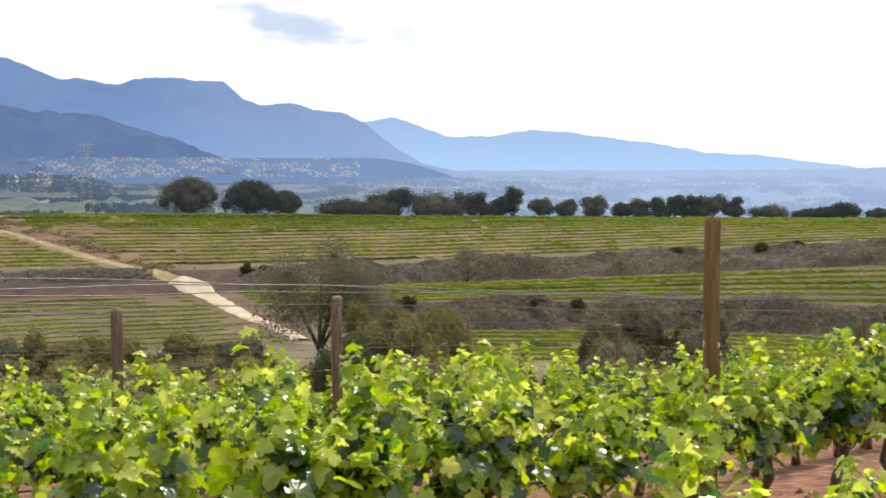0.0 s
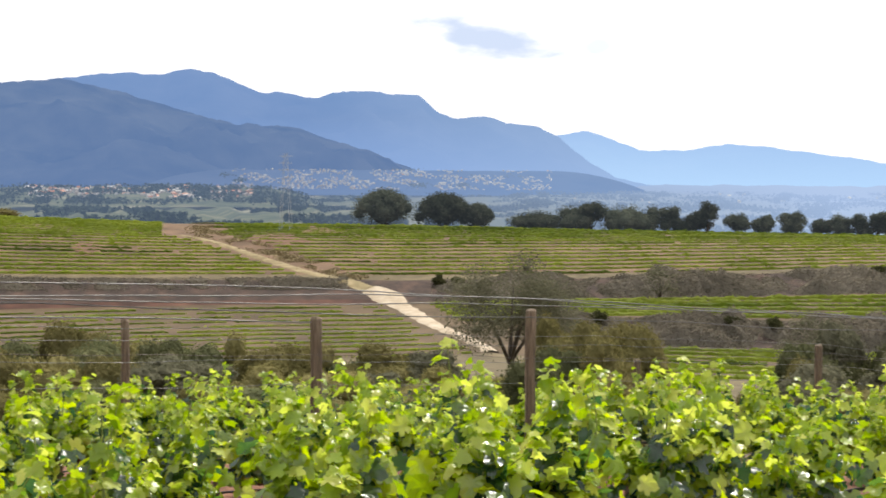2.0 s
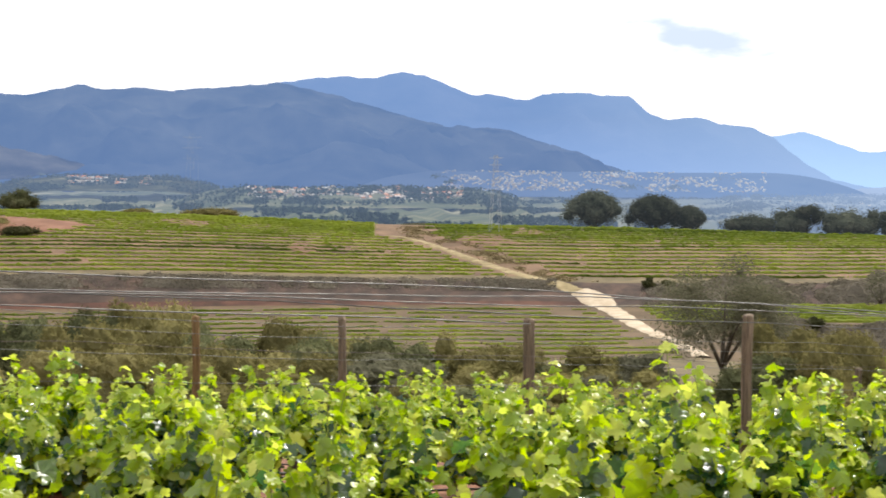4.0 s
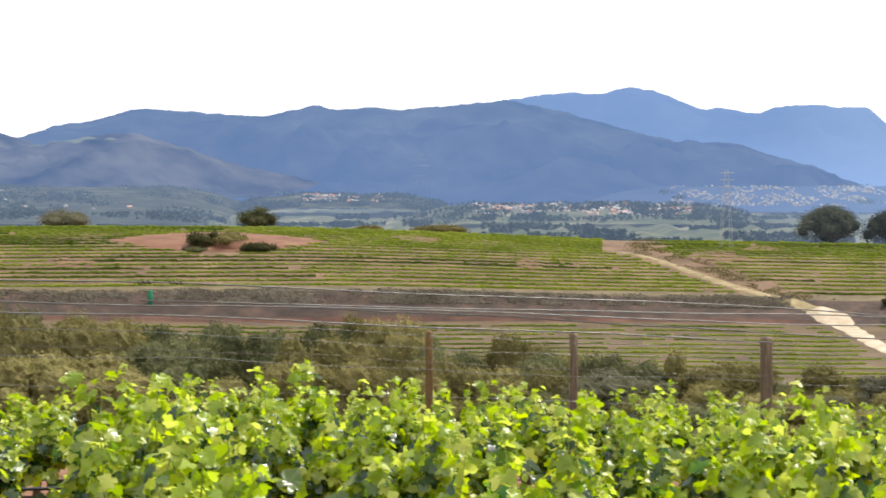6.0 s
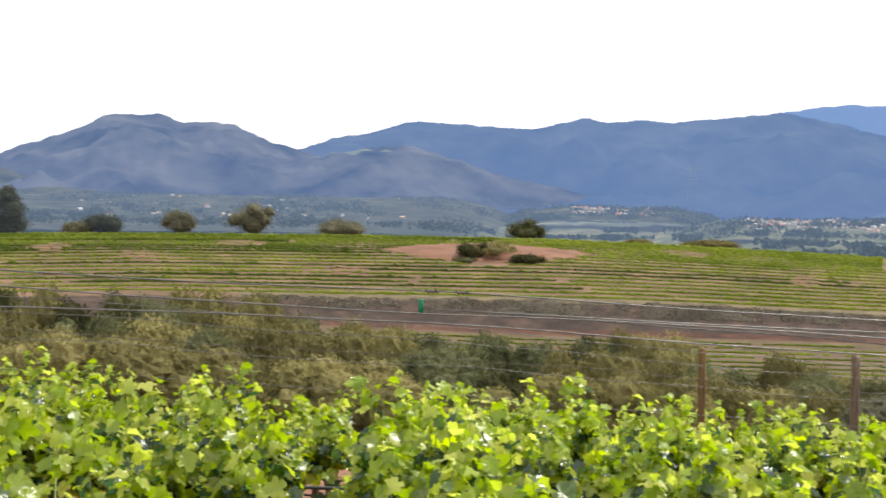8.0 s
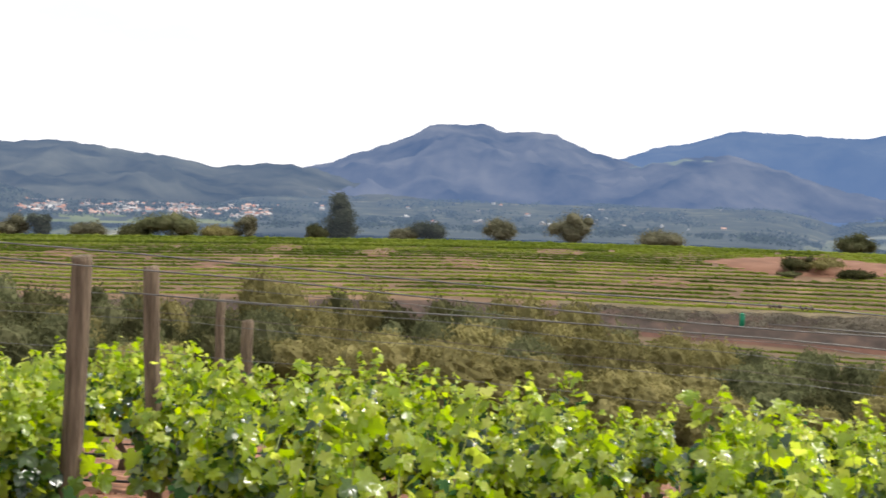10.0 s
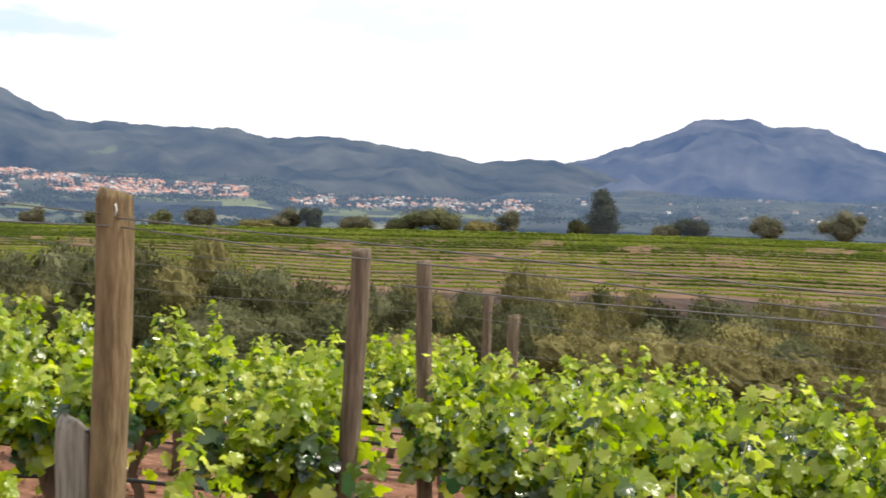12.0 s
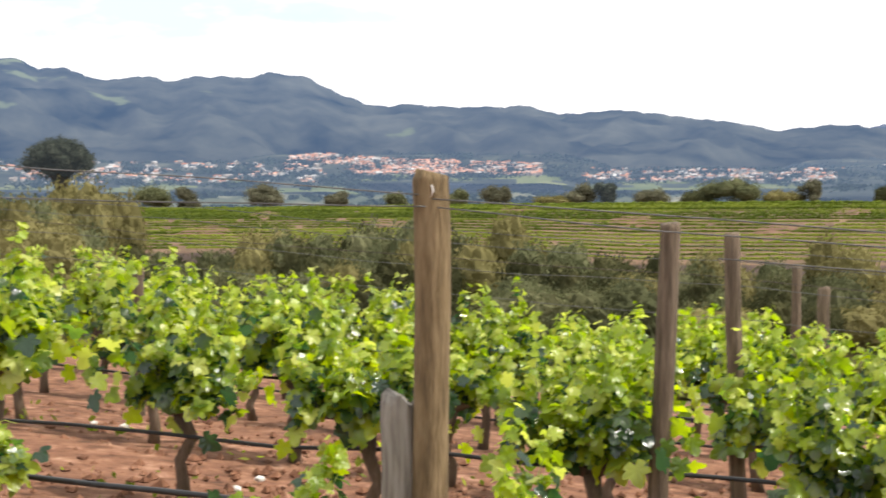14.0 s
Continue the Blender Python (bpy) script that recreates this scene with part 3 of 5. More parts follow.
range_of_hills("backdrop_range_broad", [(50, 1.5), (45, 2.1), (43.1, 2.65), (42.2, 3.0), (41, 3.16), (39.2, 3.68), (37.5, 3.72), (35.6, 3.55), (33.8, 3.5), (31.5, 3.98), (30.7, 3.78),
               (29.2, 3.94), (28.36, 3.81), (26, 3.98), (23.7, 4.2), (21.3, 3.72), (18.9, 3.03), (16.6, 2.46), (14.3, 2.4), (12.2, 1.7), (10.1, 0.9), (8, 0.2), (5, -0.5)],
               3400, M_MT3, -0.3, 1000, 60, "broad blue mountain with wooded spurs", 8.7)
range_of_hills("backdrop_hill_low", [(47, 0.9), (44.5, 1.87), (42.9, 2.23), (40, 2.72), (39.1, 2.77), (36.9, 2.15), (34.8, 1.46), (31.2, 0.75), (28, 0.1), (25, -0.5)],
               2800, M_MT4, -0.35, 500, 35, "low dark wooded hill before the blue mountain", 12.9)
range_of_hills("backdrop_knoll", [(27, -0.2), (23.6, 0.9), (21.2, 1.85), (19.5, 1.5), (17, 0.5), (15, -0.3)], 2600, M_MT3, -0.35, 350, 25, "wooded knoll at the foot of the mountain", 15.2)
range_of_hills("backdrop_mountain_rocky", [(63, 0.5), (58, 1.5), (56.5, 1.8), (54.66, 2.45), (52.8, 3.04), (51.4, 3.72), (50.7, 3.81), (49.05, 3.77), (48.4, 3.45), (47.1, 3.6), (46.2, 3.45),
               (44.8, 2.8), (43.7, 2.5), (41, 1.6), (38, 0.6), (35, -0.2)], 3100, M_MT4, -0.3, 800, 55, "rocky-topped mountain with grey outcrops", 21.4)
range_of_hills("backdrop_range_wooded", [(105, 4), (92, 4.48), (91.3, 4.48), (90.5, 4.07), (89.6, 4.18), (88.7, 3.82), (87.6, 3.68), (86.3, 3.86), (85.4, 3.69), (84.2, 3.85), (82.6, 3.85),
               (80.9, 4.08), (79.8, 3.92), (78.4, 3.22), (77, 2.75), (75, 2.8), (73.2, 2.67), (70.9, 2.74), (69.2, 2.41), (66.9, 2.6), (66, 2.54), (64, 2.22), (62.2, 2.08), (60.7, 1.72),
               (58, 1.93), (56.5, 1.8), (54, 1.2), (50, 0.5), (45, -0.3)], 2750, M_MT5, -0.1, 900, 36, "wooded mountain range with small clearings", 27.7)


# ---- vineyard rows across the valley ----
def far_rows():
    rng = np.random.default_rng(5)
    plots = [(d, 11, 94, 1) for d in np.arange(D_TOP + 2.6, D_CREST + 5, 1.85)]
    plots += [(d, -30, 19, 5) for d in np.arange(D_TOP + 2.6, D_CREST + 5, 2.1)]
    plots += [(d, -30, 8, 2) for d in np.arange(101.2, D_FOOT - 0.5, 2.05)]
    plots += [(d, -30, 3, 3) for d in np.arange(80.0, 94, 2.2)]
    plots += [(d, 11, 95, 4) for d in np.arange(82.0, D_FOOT - 1, 2.6)]
    road = np.array(TRACK[:5])
    lower_road = np.array(TRACK[4:])
    for d, a0, a1, kind in plots:
        lane = np.interp(d, road[::-1, 1], road[::-1, 0])
        low = np.interp(d, lower_road[::-1, 1], lower_road[::-1, 0])
        a0 = low + 0.9 if kind == 4 else a0
        a1 = low - 1.1 if kind == 2 else a1
        a0, a1 = (lane + 0.75, a1) if kind == 1 else (a0, lane - 1.6 + 0.35 * np.sin(d)) if kind == 5 else (a0, a1)
        broad = 1.4 if kind in (2, 3) else 0.85
        # a low bumpy hedge with loose leaves over it
        step = 0.3 / d * 57.3
        ga = np.arange(a0, a1, step)
        lane_gap = lambda q: (np.abs(q - 35.6) < 4.6 - abs(d - 143) * 0.5) & (abs(d - 143) < 8) if kind == 1 else q > 1e9
        bump = np.array([noise.noise(Vector((q * d * 0.006, d * 0.12, kind))) * 0.55 + noise.noise(Vector((q * d * 0.022, d * 1.3, 9.0 + kind))) * 0.55
                         + noise.noise(Vector((q * d * 0.09, d * 1.7, 3.0))) * 0.35 for q in ga])
        hh = np.where((bump < (-0.3 if kind == 4 else -0.62 if broad > 1 or kind == 5 else -0.56)) | lane_gap(ga), -0.25, (0.16 + 0.10 * bump) * (0.7 if kind == 4 else 1.25 if d > 149 else 1.3 if broad > 1 else 1.0) )
        fan = (d - D_TOP - 2.6) * np.clip(0.018 * (9 - ga), 0, 0.6) if kind == 5 else 0 * ga     # these rows spread apart away from the track
        hh = np.where(d + fan > D_CREST + 5, -0.25, hh)
        wob = fan + 0.3 * np.sin(ga * 0.09 + 0.2 * kind) + 0.07 * rng.normal(size=len(ga))
        verts = []
        for off, share in ((-0.2, 0.0), (-0.15, 0.75), (0.0, 1.0), (0.15, 0.75), (0.2, 0.0)):
            dd = d + wob + off * broad
            x, y = -dd * np.sin(np.radians(ga)), dd * np.cos(np.radians(ga))
            verts.append(np.stack([x, y, ground_z(x, y) + np.where(hh < 0, -0.25, hh * share * (1 + 0.3 * rng.normal(size=len(ga))) if share else -0.05)], -1))
        V = np.stack(verts, 1).reshape(-1, 3)
        m = len(ga)
        F = [(5 * i + k, 5 * i + k + 1, 5 * i + k + 6, 5 * i + k + 5) for i in range(m - 1) for k in range(4) if hh[i] > 0 and hh[i + 1] > 0]
        at = rng.integers(0, m, m * 3)
        at = at[hh[at] > 0]
        dd = d + wob[at] + rng.normal(0, 0.11 * broad, len(at))
        q = np.radians(ga[at] + rng.uniform(-1, 1, len(at)) * step)
        x, y = -dd * np.sin(q), dd * np.cos(q)
        c = np.stack([x, y, ground_z(x, y) + hh[at] * rng.uniform(0.3, 1.25, len(at))], -1)
        L = leaf_quads(rng, c, 0.075)
        base = len(V)
        F += [tuple(base + 4 * i + k for k in range(4)) for i in range(len(L))]
        me = mesh_of("vine_row", np.concatenate([V, L.reshape(-1, 3)]), F, [M_FARVINE])
        tagged(new("vine_row", me), "clipped green vine row on red soil across the valley", "vine row", "vine rows across the valley", "stuff")


far_rows()


# ---- trees and scrub ----
def crown_points(rng, lobes, n, shell=0.55):
    """Points in the outer parts of several round lobes (x, y, z, rx, ry, rz)."""
    pts = []
    vol = np.array([l[3] * l[4] * l[5] for l in lobes]) ** 0.7
    for l, m in zip(lobes, np.maximum(8, (n * vol / vol.sum()).astype(int))):
        v = rng.normal(size=(m, 3))
        v /= np.linalg.norm(v, axis=1, keepdims=True)
        r = (shell + (1 - shell) * rng.random(m) ** 0.6)[:, None] * (1 + 0.14 * np.sin(5 * v[:, :1] + 4 * v[:, 1:2]) + 0.1 * rng.normal(size=(m, 1)))
        pts.append(np.array(l[:3]) + v * r * np.array(l[3:]))
    return np.concatenate(pts)


def clumped(rng, lobes, quads, leaf, mat, shell=0.55, core=0.78, floor=0.0, fine=1):
    """A crown: lumpy dark cores inside the lobes, and leaves over them."""
    c = crown_points(rng, lobes, quads, shell)
    c[:, 2] = np.maximum(c[:, 2], floor + 0.02)
    L = leaf_quads(rng, c, leaf)
    pieces = []
    for x, y, z, rx, ry, rz in lobes:
        v, f = [], []
        n, m = 9 * fine, 6 * fine
        for i in range(m + 1):
            t = math.pi * i / m
            for k in range(n):
                a = 2 * math.pi * k / n
                q = Vector((math.sin(t) * math.cos(a), math.sin(t) * math.sin(a), math.cos(t)))
                s = core * (1 + 0.3 * noise.noise(q * 2.2 + Vector((x, y, z))) + (0.22 * noise.noise(q * 6.5 + Vector((x, y, z))) if fine > 1 else 0))
                v.append((x + q.x * rx * s, y + q.y * ry * s, max(floor, z + q.z * rz * s)))
        for i in range(m):
            for k in range(n):
                f.append((i * n + k, i * n + (k + 1) % n, (i + 1) * n + (k + 1) % n, (i + 1) * n + k))
        pieces.append((v, f))
    V, F = merged(pieces)
    base = len(V)
    F += [tuple(base + 4 * i + k for k in range(4)) for i in range(len(L))]
    return mesh_of("crown", list(V) + [tuple(p) for p in L.reshape(-1, 3)], F, [mat])


def dome_lobes(rng, n, w, h0, h1, flat=0.5):
    """Lobes that together fill a crown of width w between heights h0 and h1."""
    out = []
    for _ in range(n):
        a, r = rng.uniform(0, 6.283), math.sqrt(rng.random()) * 0.36 * w
        top = h0 + (h1 - h0) * (1 - flat * (2 * r / w) ** 2)
        s = rng.uniform(0.17, 0.27) * w
        sz = min(s * 0.8, 0.45 * (top - h0) + 0.05)
        out.append((r * math.cos(a), r * math.sin(a), rng.uniform(h0 + sz * 0.6, max(h0 + sz * 0.7, top - sz)), s, s, sz))
    return out


def tree(name, az, d, top_el, width_deg, kind, label, category="tree", bare=0.25, quads=1500, leaf=0.2, group="trees on the crest"):
    """A tree with a tapered forked trunk and a crown of many small leaf clumps; its height follows from where its top stands against the sky."""
    rng = np.random.default_rng(int(1000 + az * 10))
    base = on_land(az, d, -0.05)
    h = 1.05 * (EYE + d * math.tan(radians(top_el)) - base.z)
    w = 2 * d * math.tan(radians(width_deg / 2))
    root = tagged(new(name), label, category, group)
    root.location = base
    h0 = h * bare
    pieces = [tube([(0, 0, 0), (0.03 * w, 0, h0 * 0.6), (0, 0.02 * w, h0), (0.02 * w, 0, h * 0.7)], [0.035 * h + 0.03, 0.03 * h, 0.025 * h, 0.008 * h] if kind != "grey" else [0.025 * h, 0.019 * h, 0.015 * h, 0.004 * h], 7)]
    for k in range(5):
        a = k * 1.26 + rng.uniform(-0.3, 0.3)
        pieces.append(tube([(0, 0, h0 * 0.75), (0.16 * w * math.cos(a), 0.16 * w * math.sin(a), h0 + 0.15 * h), (0.3 * w * math.cos(a), 0.3 * w * math.sin(a), h0 + 0.38 * (h - h0))],
                           [0.013 * h, 0.008 * h, 0.003 * h] if kind == "grey" else [0.02 * h, 0.013 * h, 0.004 * h], 5))
    part("trunk", mesh_of("trunk", *merged(pieces), [M_TRUNK], None, True), root)
    if kind == "cone":
        lobes = [(rng.normal(0, 0.06) * w, rng.normal(0, 0.06) * w, h0 + (h - h0) * f, w * (0.42 - 0.28 * f * f), w * (0.42 - 0.28 * f * f), 0.15 * h) for f in np.linspace(0.08, 0.86, 9)]
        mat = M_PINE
    elif kind == "umbrella":                    # a dome with a flat underside
        lobes = [(0, 0, h0 + 0.3 * (h - h0), 0.4 * w, 0.4 * w, 0.36 * (h - h0))]
        for k in range(26):
            a, r = k * 2.4, math.sqrt((k + 0.5) / 26)
            top = h0 + (h - h0) * (0.34 + 0.64 * math.sqrt(max(0, 1 - r * r * 0.97)))
            s, sz = 0.13 * w * rng.uniform(0.85, 1.2), 0.2 * (h - h0)
            lobes.append((0.4 * w * r * math.cos(a), 0.4 * w * r * math.sin(a), top - sz * rng.uniform(0.85, 1.1), s, s, sz))
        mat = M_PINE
    else:
        lobes = dome_lobes(rng, 13, w, h0, h, 0.6)
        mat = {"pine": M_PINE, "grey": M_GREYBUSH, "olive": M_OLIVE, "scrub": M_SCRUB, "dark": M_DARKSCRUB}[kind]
    airy = "tree" in name and kind == "grey"
    part("crown", clumped(rng, lobes, quads, leaf, mat, shell=0.15 if airy else 0.55, core=0.14 if airy else 0.6), root)["kind"] = "stuff"
    return root


D_TREE = 170.0
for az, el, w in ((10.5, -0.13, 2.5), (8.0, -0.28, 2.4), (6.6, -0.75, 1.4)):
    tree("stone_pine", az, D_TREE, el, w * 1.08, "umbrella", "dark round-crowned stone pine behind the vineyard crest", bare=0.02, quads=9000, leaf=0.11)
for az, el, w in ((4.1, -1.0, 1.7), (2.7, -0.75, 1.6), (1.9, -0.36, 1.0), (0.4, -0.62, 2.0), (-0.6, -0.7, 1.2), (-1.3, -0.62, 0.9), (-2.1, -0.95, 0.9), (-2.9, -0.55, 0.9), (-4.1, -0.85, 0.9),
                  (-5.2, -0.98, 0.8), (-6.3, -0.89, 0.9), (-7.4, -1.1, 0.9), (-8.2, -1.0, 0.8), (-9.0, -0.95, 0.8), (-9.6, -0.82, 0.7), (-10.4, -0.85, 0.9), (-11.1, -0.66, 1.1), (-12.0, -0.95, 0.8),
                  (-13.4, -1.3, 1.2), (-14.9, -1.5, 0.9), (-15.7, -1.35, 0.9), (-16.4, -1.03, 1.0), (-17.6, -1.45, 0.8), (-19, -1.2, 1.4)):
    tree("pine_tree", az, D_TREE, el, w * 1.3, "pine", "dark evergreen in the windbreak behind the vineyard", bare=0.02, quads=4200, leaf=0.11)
for az, el, w, kind in ((65.4, -0.6, 1.2, "grey"), (62.1, 0.03, 2.4, "olive"), (63.6, -0.65, 1.2, "olive"), (60.2, -0.62, 1.3, "scrub"), (59.0, -0.2, 0.9, "grey"), (56.1, -0.5, 0.9, "olive"), (52.5, -0.5, 1.2, "grey"),
                        (51.5, -0.17, 1.35, "pine"), (48.5, 0.0, 1.5, "grey"), (45.35, 0.36, 2.0, "grey"), (41.8, -0.25, 1.9, "grey"), (34.0, -0.2, 1.5, "olive"), (26.4, -0.95, 2.0, "scrub"),
                        (71.8, -0.45, 1.2, "grey"), (69.4, -0.95, 1.9, "scrub"), (68.3, -0.4, 1.1, "grey"), (67.3, -0.25, 0.9, "pine"), (73.4, -0.7, 1.0, "olive"), (76.0, -0.7, 1.0, "olive"), (78.5, -0.6, 0.9, "grey"),
                        (81.5, -0.38, 1.5, "grey"), (84.7, -0.45, 1.0, "grey"), (86.1, -0.42, 1.5, "olive"), (87.8, -0.9, 1.2, "grey"), (29.4, -1.0, 1.0, "scrub"), (17.5, -1.6, 1.6, "grey")):
    look_of = {"grey": "grey-green rounded bush standing on the vineyard crest", "olive": "dark olive-green bush standing on the vineyard crest",
               "pine": "dark green dense round tree on the vineyard crest", "scrub": "low brownish hedge bush on the vineyard crest"}[kind]
    tree("bush", az, D_TREE - 4, el, w * 1.2, kind, look_of, "bush", bare=0.06, quads=5200, leaf=0.09)
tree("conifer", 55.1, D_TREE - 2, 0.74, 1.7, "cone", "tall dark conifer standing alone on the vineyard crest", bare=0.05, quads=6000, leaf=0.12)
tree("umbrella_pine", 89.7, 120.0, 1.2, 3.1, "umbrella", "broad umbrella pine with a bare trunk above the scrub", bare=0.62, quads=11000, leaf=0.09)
tree("olive_tree", 5.2, 55.0, -2.55, 5.8, "grey", "grey-leaved spreading tree with a forked trunk beside the track", bare=0.3, quads=26000, leaf=0.045, group="scrub in the valley")
tree("olive_tree", -7.5, 56.0, -4.1, 3.4, "grey", "grey bare-looking bush tree in the valley scrub", bare=0.15, quads=10000, leaf=0.042, group="scrub in the valley")


tree("bush", 14.9, 150.0, -1.95, 1.5, "grey", "grey bush at the foot of the pylon", "bush", bare=0.05, quads=700, leaf=0.12)
tree("bare_tree", -1.0, 112.0, -2.75, 1.9, "grey", "pale half-bare small tree before the terrace bank", bare=0.08, quads=900, leaf=0.08, group="scrub in the valley")


def shrub_kind(seed, mat, name, label):
    """One round uneven shrub about 2 m wide and 1.6 m high, with stems."""
    rng = np.random.default_rng(seed)
    root = tagged(new(name), label, "shrub", "scrub in the valley")
    stems = []
    for k in range(6):
        a = rng.uniform(0, 6.283)
        stems.append(tube([(0, 0, -0.1), (0.5 * math.cos(a), 0.5 * math.sin(a), 1.0), (1.2 * math.cos(a), 1.2 * math.sin(a), 2.2)], [0.08, 0.05, 0.02], 5))
    part("stem_cluster", mesh_of("stem_cluster", *merged(stems), [M_TRUNK], None, True), root)
    part("crown", clumped(rng, dome_lobes(rng, 24, 4.0, 0.1, 3.9, 0.6), 17000, 0.06, mat, 0.7, 0.8, fine=2), root)["kind"] = "stuff"
    return root


SHRUBS = [shrub_kind(31, M_OLIVE, "shrub", "dense olive-green shrub in the valley below the vines"), shrub_kind(32, M_SCRUB, "shrub", "brownish green shrub in the valley below the vines"),
          shrub_kind(33, M_OLIVE, "shrub", "dense olive-green shrub in the valley below the vines"), shrub_kind(34, M_SCRUB, "shrub", "brownish green shrub in the valley below the vines"),
          shrub_kind(35, M_GREYBUSH, "shrub", "grey-brown half-bare shrub on the slope"),
          shrub_kind(36, M_DARKSCRUB, "shrub", "dark evergreen shrub in the valley below the vines"), shrub_kind(37, M_DARKSCRUB, "shrub", "dark evergreen shrub in the valley below the vines")]
SCRUB_TOP = ([-24, -18, -14, -12, -10, -6, -4, -1, 0, 4, 7, 10, 15, 19, 22, 26, 28.8, 32.3, 36.4, 39.7, 44.5, 49.3, 54, 58.7, 63, 66, 69, 73.7, 77.2, 80.8, 86.3, 87.6, 89.3, 92, 95],
             [-5.5, -5.6, -6.0, -6.9, -5.9, -6.2, -7.0, -6.2, -5.7, -5.9, -6.7, -6.9, -6.6, -6.4, -6.0, -5.7, -4.9, -5.1, -5.0, -5.0, -4.4, -3.75, -3.7, -3.75, -3.9, -3.7, -3.35, -2.7, -2.75, -3.0, -2.9, -1.6, -0.8, -0.55, -0.4])


def plant_scrub():
    rr = random.Random(3)
    used = set()

    def plant(az, d, h, w, k):
        b = on_land(az, d, -0.1)
        m = Matrix.Translation(b) @ Matrix.Rotation(rr.uniform(0, 6.283), 4, "Z")
        ob = SHRUBS[k] if k not in used else copy_thing(SHRUBS[k], m)
        used.add(k)
        ob.matrix_basis = m @ Matrix.Diagonal((w / 4.0, w / 4.0, h / 3.4, 1))

    for layer, (d0, lower) in enumerate(((47, 0.0), (42, 0.35), (36, 0.9), (30, 1.6))):
        az = -22.0 + layer * 0.7
        while az < 96:
            w = rr.uniform(1.8, 3.1)
            az += math.degrees(w / d0) * (rr.uniform(0.4, 0.65) if layer == 0 else rr.uniform(0.5, 0.85))
            d = d0 + rr.uniform(-2, 2)
            el = float(np.interp(az, *SCRUB_TOP)) - lower + (rr.uniform(-0.35, 0.3) if layer == 0 else rr.uniform(-0.7, 0.3)) + (0.6 if 57 < az < 80 else 0.35 if 44 < az <= 57 else 0)
            if az < 8 and not any(a0 < az < a1 for a0, a1 in ((-20, -16.5), (-12.4, -9.2), (-8.6, -6.6), (-0.6, 4.0))):
                el -= 1.9                        # open ground, with the lower terraces showing
            top = EYE + d * math.tan(radians(el))
            h = 1.06 * (top - gz(*polar(az, d).xy))
            if h < 0.6:
                continue
            k = rr.choice((1, 3)) if rr.random() < (0.62 if 38 < az < 66 else 0.4) else rr.choice((0, 2, 5))
            if az < 20 and rr.random() < 0.7:
                k = rr.choice((4, 1, 3)) if az > 4.2 or az < -1 else rr.choice((1, 3))
            if 58 < az < 85.5 and rr.random() < 0.62:
                k = rr.choice((5, 6, 0))
            plant(az, d, h, min(max(w, h * 0.62), 3.6), k)


plant_scrub()


def draped_brush(rng, az0, az1, d0, d1, height, leaves, leaf):
    """A lumpy cover of brush over a strip of land, with loose leaves on it: verts and faces."""
    azs, ds = np.arange(az0, az1, 0.14), np.linspace(d0, d1, 12)
    A, D = np.meshgrid(np.radians(azs), ds, indexing="ij")
    X, Y = -D * np.sin(A), D * np.cos(A)
    lump = np.array([0.5 + 1.2 * noise.noise(Vector((x * 0.16, y * 0.16, 1.0))) + 1.1 * noise.noise(Vector((x * 0.5, y * 0.5, 3.0))) + 0.3 * noise.noise(Vector((x * 1.9, y * 1.9, 7.0)))
                     for x, y in zip(X.ravel(), Y.ravel())]).reshape(X.shape)
    edge = np.minimum(1, 5 * np.minimum((D - d0) / (d1 - d0), (d1 - D) / (d1 - d0)) + 0.05)
    rise_by = height * np.clip(lump, 0.0, 1.5) * edge
    V = np.stack([X, Y, ground_z(X, Y) + rise_by - 0.06], -1)
    n, m = V.shape[:2]
    F = [(i * m + k, i * m + k + 1, (i + 1) * m + k + 1, (i + 1) * m + k) for i in range(n - 1) for k in range(m - 1)]
    i, k = rng.integers(0, n - 1, leaves), rng.integers(0, m - 1, leaves)
    f, g = rng.random((leaves, 1)), rng.random((leaves, 1))
    c = V[i, k] * (1 - f) * (1 - g) + V[i + 1, k] * f * (1 - g) + V[i, k + 1] * (1 - f) * g + V[i + 1, k + 1] * f * g
    c[:, 2] += rng.normal(0.05, 0.07, leaves) * (0.4 + rise_by[i, k] / height)
    L = leaf_quads(rng, c, leaf)
    base = n * m
    F += [tuple(base + 4 * j + q for q in range(4)) for j in range(leaves)]
    return np.concatenate([V.reshape(-1, 3), L.reshape(-1, 3)]), F


